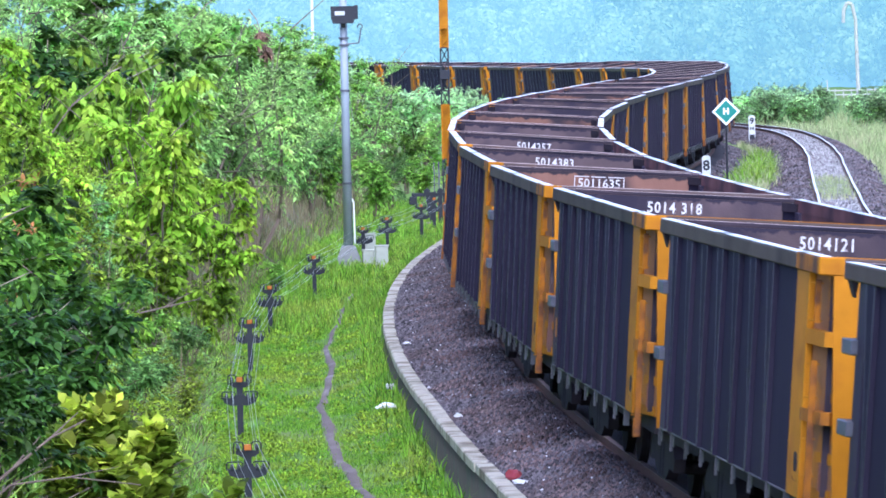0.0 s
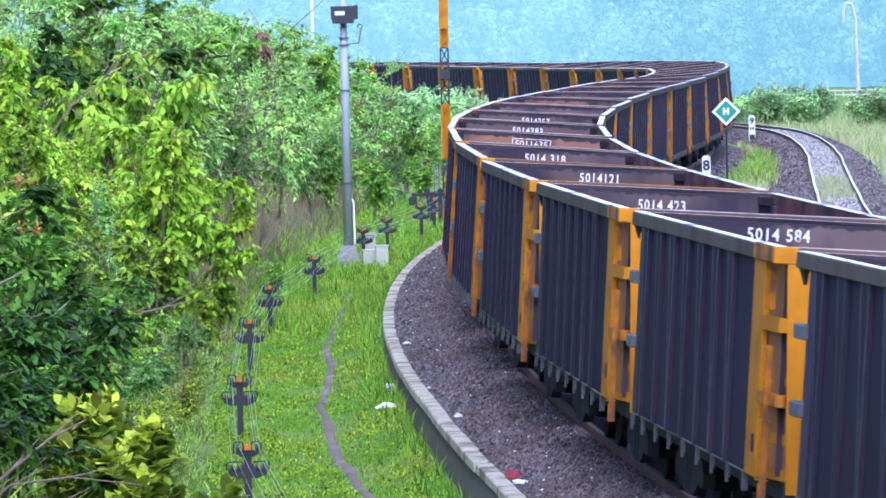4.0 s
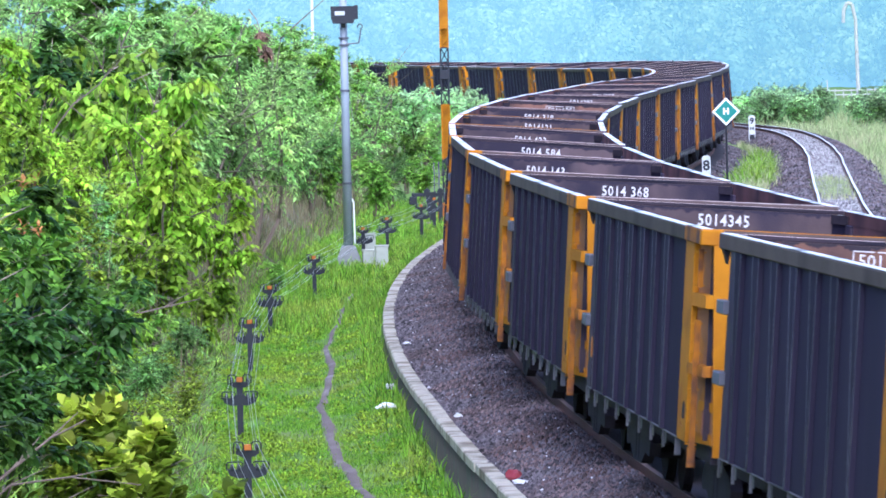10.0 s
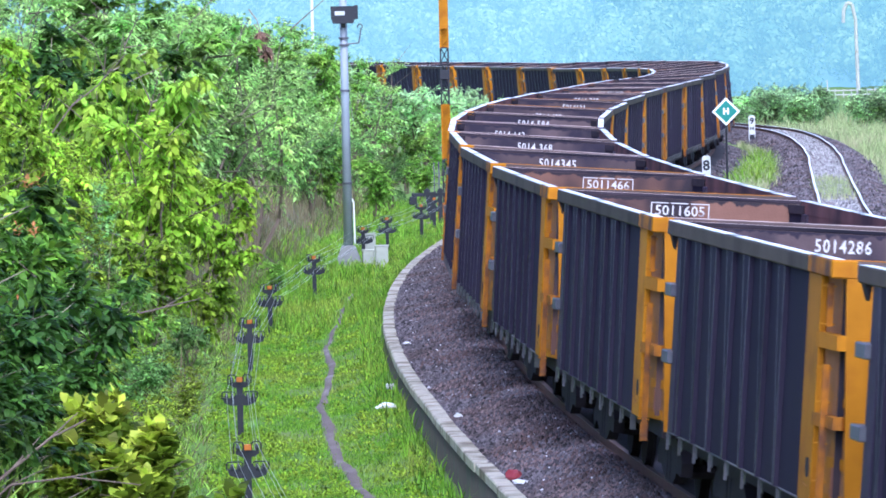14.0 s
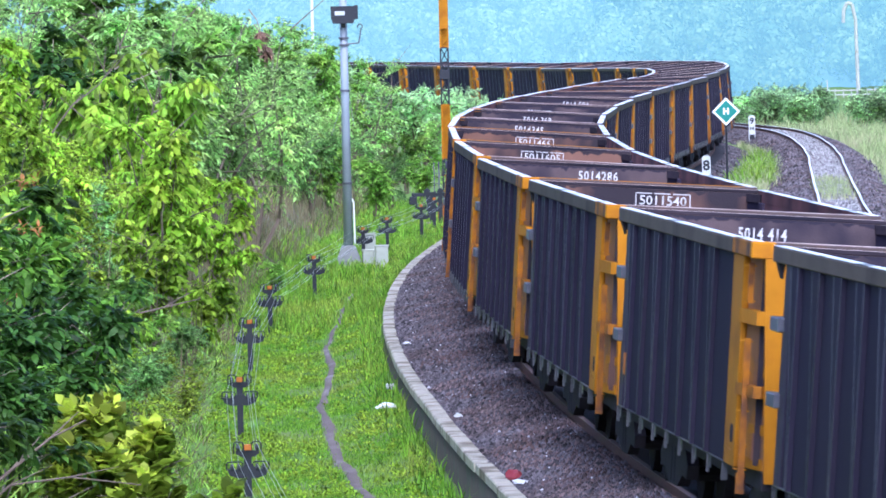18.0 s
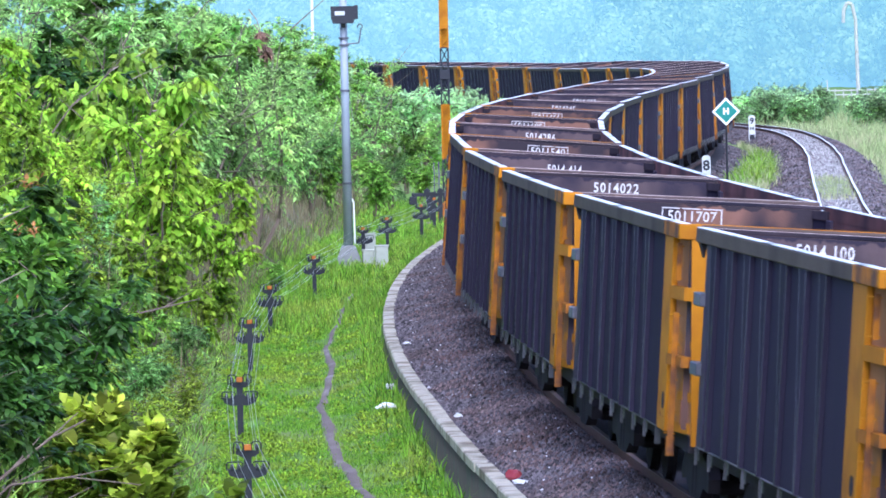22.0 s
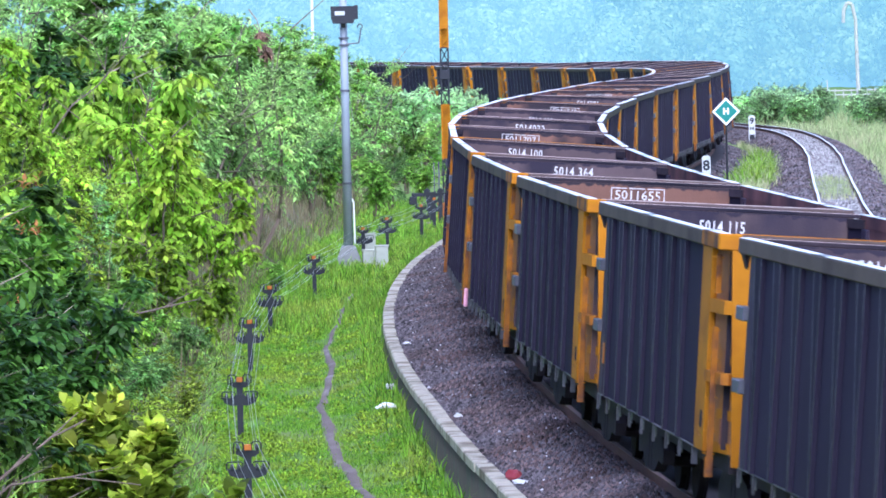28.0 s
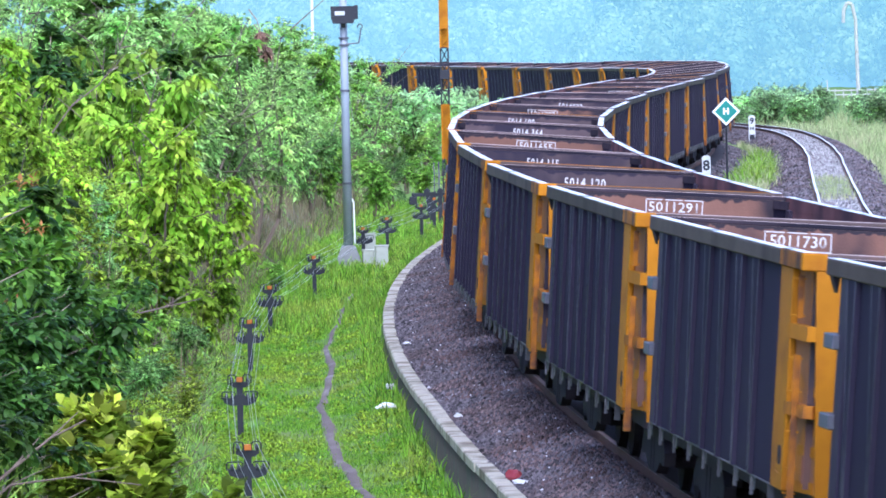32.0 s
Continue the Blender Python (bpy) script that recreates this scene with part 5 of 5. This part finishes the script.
stones("ballast_stones", "pale chips scattered over the ballast", (9, 112), lambda s: wall_u(s) + 0.22, lambda s: -0.75 + 0 * s, lambda s, u: bed_z(s, u) + 0.02, 260, 0.024, 35, False, STONE_WHITE)
stones("ballast_stones", "loose grey ballast stones of the side track", (92, 260), lambda s: side_track_u(s) - 2.0, lambda s: side_track_u(s) + 2.0, lambda s, u: np.interp(np.abs(u - side_track_u(s)), (0, 1.1, 1.35, 2.3), (-0.16, -0.165, -0.24, -0.78)), 24000, 0.055, 32, False, STONE)
stones("ballast_stones", "pale grey gravel between the rails of the side track", (92, 260), lambda s: side_track_u(s) - 0.5, lambda s: side_track_u(s) + 0.5, lambda s, u: -0.155 + 0 * s, 15000, 0.050, 36, False, STONE_PALE)
stones("ballast_stones", "loose grey ballast stones between the tracks", (110, 260), lambda s: 1.0 + 0 * s, lambda s: 2.4 + 0 * s, bed_z, 9000, 0.055, 33, False)


def build_sleepers(parent, offset, stations, canted):
    proto = Mesh().prism([(-1.0, -0.30), (1.0, -0.30), (1.0, -0.185), (0.9, -0.165), (0.35, -0.17), (-0.35, -0.17), (-0.9, -0.165), (-1.0, -0.185)], -0.11, 0.11).done("sleeper", SLEEPER)
    for s in stations:
        x, y, z = (float(q) for q in on_line(s, float(offset(s)), 0.0, canted))
        ob = part("sleeper", proto, None, parent)
        ca = CANT * float(np.interp(s, LINE_S, LINE_K)) if canted else 0.0
        ob.matrix_basis = pose(x, y, z, 0, 0, -math.degrees(heading(s))) @ pose(0, 0, 0, 0, math.degrees(ca), 0)


build_sleepers(side_track, side_track_u, np.arange(96, 250, 0.66), False)


# ======== signal-wire posts ========
def build_wire_post():
    post = tagged(new("signal_wire_post"), "black iron signal-wire post with pulleys and an orange cap", "post", "signal-wire posts")
    part("upright", Mesh().prism([(-0.04, -0.4), (0.04, -0.4), (0.045, 0.9), (-0.045, 0.9)], -0.03, 0.03), POST_BLACK, post)
    part("lower_arm", Mesh().prism([(-0.25, 0.68), (-0.22, 0.60), (-0.12, 0.565), (0.12, 0.565), (0.22, 0.60), (0.25, 0.68), (0.10, 0.67), (0.06, 0.72), (-0.06, 0.72), (-0.10, 0.67)], -0.035, 0.035), POST_BLACK, post)
    part("upper_arm", Mesh().prism([(-0.14, 0.86), (-0.08, 0.82), (0.08, 0.82), (0.14, 0.86), (0.14, 0.90), (-0.14, 0.90)], -0.03, 0.03), POST_BLACK, post)
    part("cap", Mesh().box(-0.042, 0.042, -0.045, 0.03, 0.90, 0.97, 0.006), ORANGE, post, "orange-painted cap")
    for x, z in ((-0.19, 0.69), (-0.11, 0.69), (0.11, 0.69), (0.19, 0.69), (-0.115, 0.93), (0.115, 0.93)):
        wheel = Mesh().cyl((x - 0.016, 0.0, z), (x + 0.016, 0.0, z), 0.050, n=14)
        wheel.cyl((x - 0.024, 0.0, z), (x + 0.024, 0.0, z), 0.020, n=8)
        part("pulley", wheel, POST_BLACK, post)
    for x0, x1, z0, z1 in ((-0.255, -0.06, 0.66, 0.76), (0.06, 0.255, 0.66, 0.76), (-0.165, -0.05, 0.86, 1.0), (0.05, 0.165, 0.86, 1.0)):
        part("guard_hoop", Mesh().tube([(x0, 0, z0), (x0, 0, z1 - 0.02), (x0 + 0.02, 0, z1), (x1 - 0.02, 0, z1), (x1, 0, z1 - 0.02), (x1, 0, z0 + 0.02)], 0.0095, 5), POST_BLACK, post)
    return post


POSTS = [(5.5, -4.9), (22.25, -4.86), (37.75, -4.71), (56.25, -4.69), (70.75, -4.77), (87.25, -4.65), (107.25, -4.79), (115.25, -4.79), (127.25, -4.81), (134.25, -5.0)]
proto = build_wire_post()
tops = []
for i, (s, u) in enumerate(POSTS):
    x, y, _z = (float(q) for q in on_line(s, u))
    z = float(grade(y)) - 0.95
    turn = -math.degrees(heading(s))
    if i:
        copy_thing(proto, pose(x, y, z, 0, 0, turn + (4 if i % 2 else -3)))
    tops.append((x, y, z, radians(turn)))
discard(proto)
wires = tagged(new("signal_wires"), "thin bright steel signal wires strung from post to post", "wires")
for x, z in ((-0.19, 0.74), (-0.11, 0.74), (0.11, 0.74), (0.19, 0.74), (-0.115, 0.98), (0.115, 0.98)):
    pts = []
    for i, (px, py, pz, th) in enumerate(tops):
        p = Vector((px + x * math.cos(th), py + x * math.sin(th), pz + z))
        if pts:
            q = pts[-1]
            pts += [q.lerp(p, a) - Vector((0, 0, 4 * 0.05 * a * (1 - a))) for a in (0.25, 0.5, 0.75)]
        pts.append(p)
    part("wire", Mesh().tube(pts, 0.0028, 4), WIRE, wires)


def stand(x, y, z=None, turn=0.0):
    return pose(x, y, float(ground_z(x, y)[0]) if z is None else z, 0, 0, turn)


def tensioner():
    t = tagged(new("wire_tensioner"), "black iron wire tensioner with hanging lever on a concrete block", "signal gear")
    part("lever", Mesh().prism([(-0.16, 0.95), (0.16, 1.0), (0.14, 0.55), (0.07, 0.10), (-0.02, 0.10), (-0.10, 0.55)], -0.05, 0.05), POST_BLACK, t)
    part("post", Mesh().box(0.22, 0.34, -0.05, 0.05, -0.3, 1.05, 0.01), POST_BLACK, t)
    part("crossbar", Mesh().box(-0.55, 0.5, -0.03, 0.03, 0.86, 0.96, 0.01), POST_BLACK, t)
    part("weight", Mesh().box(-0.62, -0.40, -0.1, 0.1, 0.62, 0.86, 0.02), POST_BLACK, t)
    part("foot_block", Mesh().box(-0.30, 0.05, -0.15, 0.15, -0.4, 0.12, 0.02), CONCRETE, t, "weathered concrete foot")
    for x in (-0.1, 0.28):
        part("pulley", Mesh().cyl((x, -0.06, 1.0), (x, 0.06, 1.0), 0.09, n=14), POST_BLACK, t)
    t.matrix_basis = stand(-0.32, 201.0, turn=-3)
    b = tagged(new("relay_box"), "orange-painted steel relay box on the ground", "box")
    part("casing", Mesh().box(-0.2, 0.2, -0.15, 0.15, -0.1, 0.5, 0.02), ORANGE, b)
    part("lid", Mesh().box(-0.22, 0.22, -0.17, 0.17, 0.502, 0.55, 0.01), ORANGE, b)
    b.matrix_basis = stand(0.08, 206.0)


tensioner()


def lamp_post():
    p = tagged(new("lamp_post"), "grey galvanised floodlight mast on a concrete plinth", "lamp post")
    part("plinth", Mesh().add([(-0.30, -0.28, -0.3), (0.30, -0.28, -0.3), (0.30, 0.28, -0.3), (-0.30, 0.28, -0.3), (-0.30, -0.28, 0.35), (0.30, -0.28, 0.35), (0.30, 0.28, 0.35), (-0.30, 0.28, 0.35), (-0.16, -0.15, 0.72), (0.16, -0.15, 0.72), (0.16, 0.15, 0.72), (-0.16, 0.15, 0.72)],
                              [(3, 2, 1, 0), (0, 1, 5, 4), (1, 2, 6, 5), (2, 3, 7, 6), (3, 0, 4, 7), (4, 5, 9, 8), (5, 6, 10, 9), (6, 7, 11, 10), (7, 4, 8, 11), (8, 9, 10, 11)]), PLINTH, p, "damp grey concrete plinth")
    part("pole", Mesh().cyl((0, 0, 0.6), (0, 0, 7.6), 0.115, 0.085, 16), GALV, p, smooth=True)
    for z in (2.2, 4.45, 5.55, 5.72):
        part("band", Mesh().cyl((0, 0, z), (0, 0, z + 0.05), 0.125, n=16), BRACKET, p)
    head = part("floodlight", Mesh().prism([(-0.30, 6.52), (-0.29, 6.22), (-0.24, 6.10), (0.24, 6.10), (0.29, 6.22), (0.32, 6.52)], -0.36, -0.12), POST_BLACK, p, "black floodlight housing")
    part("glass", Mesh().box(-0.20, 0.04, -0.368, -0.362, 6.30, 6.40), GLASS, head, "pale lamp glass")
    part("visor", Mesh().box(0.27, 0.36, -0.34, -0.16, 6.2, 6.54, 0.01), POST_BLACK, head)
    part("bracket", Mesh().box(-0.05, 0.05, -0.14, 0.10, 6.0, 6.2, 0.01), BRACKET, head)
    part("hook_arm", Mesh().tube([(0.05, -0.08, 5.60), (0.36, -0.08, 5.62), (0.40, -0.08, 5.80), (0.42, -0.08, 5.95)], 0.018, 6), BRACKET, p)
    part("hook", Mesh().tube([(0.40 + 0.06 * math.cos(a), -0.08, 6.02 + 0.06 * math.sin(a)) for a in np.linspace(-1.5, 3.6, 9)], 0.014, 5), BRACKET, p)
    part("conduit", Mesh().tube([(0.16, -0.05, 0.75), (0.15, -0.05, 1.75), (0.11, -0.03, 1.85)], 0.022, 6), WHITE, p, "white cable conduit")
    part("stay_wire", Mesh().tube([(0.0, 0, 4.4), (-0.35, 0.1, 3.4)], 0.006, 4).tube([(0.1, 0, 4.4), (0.2, 0.1, 3.6)], 0.006, 4), WIRE, p)
    p.matrix_basis = stand(-2.29, 168.8, -0.93)
    for x, y, w, h in ((-1.80, 171.0, 0.14, 0.72), (-1.47, 166.5, 0.15, 0.50), (-1.80, 167.0, 0.13, 0.42)):
        c = tagged(new("junction_box"), "weathered grey steel junction box beside the mast", "box", "junction boxes")
        part("casing", Mesh().box(-w, w, -w, w, -0.1, h, 0.01), PANEL_GREY, c)
        part("lid", Mesh().box(-w - 0.02, w + 0.02, -w - 0.02, w + 0.02, h + 0.001, h + 0.035, 0.006), PANEL_GREY, c)
        part("door", Mesh().box(-w + 0.03, w - 0.03, -w - 0.008, -w - 0.001, 0.05, h - 0.05), PANEL_GREY, c)
        c.matrix_basis = stand(x, y, turn=4)


lamp_post()


def signal_mast():
    m = tagged(new("signal_mast"), "yellow and black lattice signal mast beside the track", "signal mast")
    sections = ((-0.3, 2.02, POST_BLACK), (2.02, 3.64, YELLOW), (3.64, 5.33, POST_BLACK), (5.33, 5.92, YELLOW))
    h = 0.135
    for z0, z1, mat in sections:
        for sx in (-1, 1):
            for sy in (-1, 1):
                a, b = sx * h, sx * (h - 0.045)
                part("leg", Mesh().box(min(a, b), max(a, b), sy * h - 0.02, sy * h + 0.02, z0, z1), mat, m)
        n = max(2, round((z1 - z0) / 0.42))
        for i in range(n):
            q0, q1 = z0 + (z1 - z0) * i / n, z0 + (z1 - z0) * (i + 1) / n
            part("brace", Mesh().tube([(-h + 0.03, -h, q0), (h - 0.03, -h, q1)], 0.016, 4), mat, m)
            if mat is POST_BLACK:
                part("brace", Mesh().tube([(h - 0.03, -h + 0.012, q0), (-h + 0.03, -h + 0.012, q1)], 0.016, 4), mat, m)
            part("tie", Mesh().box(-h + 0.02, h - 0.02, -h - 0.012, -h + 0.012, q1 - 0.018, q1 + 0.018), mat, m)
        part("back_web", Mesh().box(-h + 0.02, h - 0.02, h - 0.01, h + 0.01, z0, z1 - 0.003), mat if mat is YELLOW else BRACKET, m) if mat is YELLOW else None
    part("upper_tube", Mesh().box(-h, h, -h, h, 5.925, 9.2, 0.012), YELLOW, m, "plain yellow upper column")
    part("cable_box", Mesh().box(-0.15, 0.15, -0.20, -0.15, 4.40, 4.68, 0.01), POST_BLACK, m)
    part("ladder", Mesh().box(-0.26, -0.22, -0.02, 0.02, -0.2, 1.95).box(-0.40, -0.37, -0.02, 0.02, -0.2, 1.95), BRACKET, m)
    for z in np.arange(0.1, 1.9, 0.3):
        part("rung", Mesh().tube([(-0.38, 0, z), (-0.24, 0, z)], 0.012, 5), BRACKET, m)
    part("footing", Mesh().box(-0.3, 0.3, -0.3, 0.3, -0.4, 0.06, 0.02), CONCRETE, m)
    m.matrix_basis = stand(0.17, 207.0, -0.93)


signal_mast()


# ======== signs ========
def lettered(words, size, mat, parent, x, y, z, name="lettering", bold=0.0):
    ob = part(name, text_mesh(name, words, size, mat, bold), None, parent)
    ob.matrix_local = pose(x, y, z, 90, 0, 0)
    return ob


def signs():
    d = tagged(new("diamond_sign"), "sea-green diamond sign with white border on a dark post", "sign")
    part("post", Mesh().cyl((0, 0.04, -0.4), (0, 0.04, 3.4), 0.028, n=8), POST_BLACK, d)
    part("border", Mesh().prism([(0, 2.70), (0.385, 3.085), (0, 3.47), (-0.385, 3.085)], -0.012, 0.0), WHITE, d)
    part("panel", Mesh().prism([(0, 2.78), (0.305, 3.085), (0, 3.39), (-0.305, 3.085)], -0.018, -0.0125), GREEN_SIGN, d)
    lettered("H", 0.23, WHITE, d, 0, -0.022, 3.085, bold=0.014)
    d.matrix_basis = stand(7.81, 190.0, -0.54)
    for words, x, y, z0, h, w in (("8", 7.81, 205.0, -0.5, 1.56, 0.125), ("9", 13.43, 300.0, -0.42, 1.30, 0.14)):
        k = tagged(new("distance_marker"), "white concrete marker post with a black figure", "marker post", "distance markers")
        part("board", Mesh().prism([(-w, -0.2), (w, -0.2), (w, h - 0.05), (w - 0.06, h), (-w + 0.06, h), (-w, h - 0.05)], -0.05, 0.05), PANEL_PALE, k)
        lettered(words, 0.42 if words == "8" else 0.36, POST_BLACK, k, 0, -0.056, h - 0.30 if words == "8" else h - 0.24, "figure", 0.012)
        if words == "9":
            for bx in (-0.05, 0.05):
                part("mark", Mesh().box(bx - 0.03, bx + 0.03, -0.055, -0.051, h - 0.62, h - 0.50), POST_BLACK, k)
            part("dark_panel", Mesh().box(-0.11, 0.11, -0.056, -0.051, h - 1.12, h - 0.82), POST_BLACK, k, "black painted panel")
        k.matrix_basis = stand(x, y, z0)


signs()


# ======== distance: poles and a white railing ========
def far_things():
    p = tagged(new("street_lamp"), "pale concrete street lamp with a drooping head", "street lamp")
    part("pole", Mesh().cyl((0, 0, -0.5), (-0.12, 0, 5.6), 0.16, 0.12, 10), PANEL_GREY, p)
    part("head", Mesh().tube([(-0.12, 0, 5.5), (-0.35, 0, 6.6), (-0.7, 0, 6.75), (-0.95, 0, 6.2), (-1.0, 0, 5.3)], 0.13, 8), PANEL_GREY, p)
    p.matrix_basis = stand(28.9, 480.0) @ Matrix.Scale(0.96, 4)
    q = tagged(new("utility_pole"), "slim white utility pole behind the shrubs", "pole")
    part("pole", Mesh().cyl((0, 0, -0.5), (0, 0, 9.0), 0.085, 0.07, 10), WHITE, q)
    part("collar", Mesh().cyl((0, 0, 4.0), (0, 0, 4.1), 0.1, n=10), GALV, q)
    q.matrix_basis = stand(-5.95, 330.0)
    f = tagged(new("railing"), "white painted railing on the far field", "railing")
    for i in range(8):
        part("post", Mesh().box(i * 0.55 - 0.04, i * 0.55 + 0.04, -0.04, 0.04, -0.3, 0.95 if i != 1 else 1.6), PANEL_GREY, f)
    for z in (0.55, 0.85):
        part("bar", Mesh().box(-0.1, 3.95, -0.06, -0.045, z - 0.05, z + 0.05), PANEL_GREY, f)
    f.matrix_basis = stand(26.2, 480.0, -0.9, -6)


far_things()


# ======== litter ========
def crumple(name, label, x, y, z, size, mat, seed):
    rng = np.random.default_rng(seed)
    bm = bmesh.new()
    bmesh.ops.create_icosphere(bm, subdivisions=2, radius=1.0)
    for v in bm.verts:
        k = rng.uniform(0.6, 1.25)
        v.co = Vector((v.co.x * size[0] * k, v.co.y * size[1] * k, max(v.co.z, -0.3) * size[2] * k))
    ob = new(name, Mesh().bm(bm).done(name, mat))
    ob.matrix_basis = pose(x, y, z, 0, 0, 25)
    return tagged(ob, label, "litter")


def on_bed(x, y):
    s, u = beside(x, y)
    return float(grade(y)) + float(bed_z(s, u)[0]) + 0.035


crumple("plastic_bag", "crumpled white plastic bag lying in the grass", -0.88, 102.4, float(ground_z(-0.88, 102.4)[0]) + 0.10, (0.15, 0.12, 0.07), WHITE, 1)
crumple("plastic_bag", "grey crumpled bag lying in the grass", -0.86, 107.0, float(ground_z(-0.86, 107.0)[0]) + 0.08, (0.09, 0.1, 0.07), PANEL_GREY, 2)
crumple("food_wrapper", "torn red wrapper lying on the ballast", 0.76, 80.3, on_bed(0.76, 80.3), (0.08, 0.17, 0.09), RED, 3)
crumple("food_wrapper", "white wrapper lying on the ballast", 0.82, 79.3, on_bed(0.82, 79.3), (0.07, 0.15, 0.04), WHITE, 4)
crumple("food_wrapper", "pale wrapper lying on the ballast", 0.15, 92.5, on_bed(0.15, 92.5), (0.05, 0.08, 0.05), WHITE, 5)
crumple("food_wrapper", "pale wrapper lying on the ballast", -0.62, 113.0, on_bed(-0.62, 113.0), (0.06, 0.12, 0.03), WHITE, 6)
crumple("plastic_bag", "white plastic bag lying between the tracks", 9.6, 240.0, float(ground_z(9.6, 240.0)[0]) + 0.14, (0.22, 0.2, 0.13), WHITE, 7)
# ======== what moves: the train ========
def travelled(t):
    q = t / 32.0
    return (0.1654 * q ** 3 + 1.3893 * q ** 2 + 17.5219 * q - 0.3472) * PITCH_LEN


def wagon_pose(s):
    a, b = on_line(s + 1.95), on_line(s + BODY - 1.95)
    a, b = Vector(map(float, a)), Vector(map(float, b))
    fwd = (b - a).normalized()
    ca = CANT * float(np.interp(s + BODY / 2, LINE_S, LINE_K))
    m = fwd.to_track_quat("Y", "Z").to_matrix().to_4x4() @ Matrix.Rotation(ca, 4, "Y")
    return Matrix.Translation(a - fwd * 1.95) @ m


def sway_rows(ob, seed):
    """A plant rocking a little in the breeze."""
    rng = np.random.default_rng(seed)
    ph, base = rng.uniform(0, 6.28, 4), ob.matrix_basis.to_euler().z
    at = ob.matrix_basis.translation.copy()
    rows = []
    for i in range(81):
        t = i * 0.4
        a = 1.3 * math.sin(t * 1.9 + ph[0]) * math.sin(t * 0.37 + ph[1]) + 0.5 * math.sin(t * 3.1 + ph[2])
        b = 0.9 * math.sin(t * 1.5 + ph[3])
        rows.append((t, pose(*at, b, a, 0) @ pose(0, 0, 0, 0, 0, math.degrees(base))))
    return rows


def motions():
    for i, ob in enumerate(SWAYING):
        walk(ob, sway_rows(ob, 100 + i))
    times = [i * 0.5 for i in range(65)]
    for k, w in WAGONS.items():
        walk(w, [(t, wagon_pose(travelled(t) - k * PITCH_LEN)) for t in times])


motions()
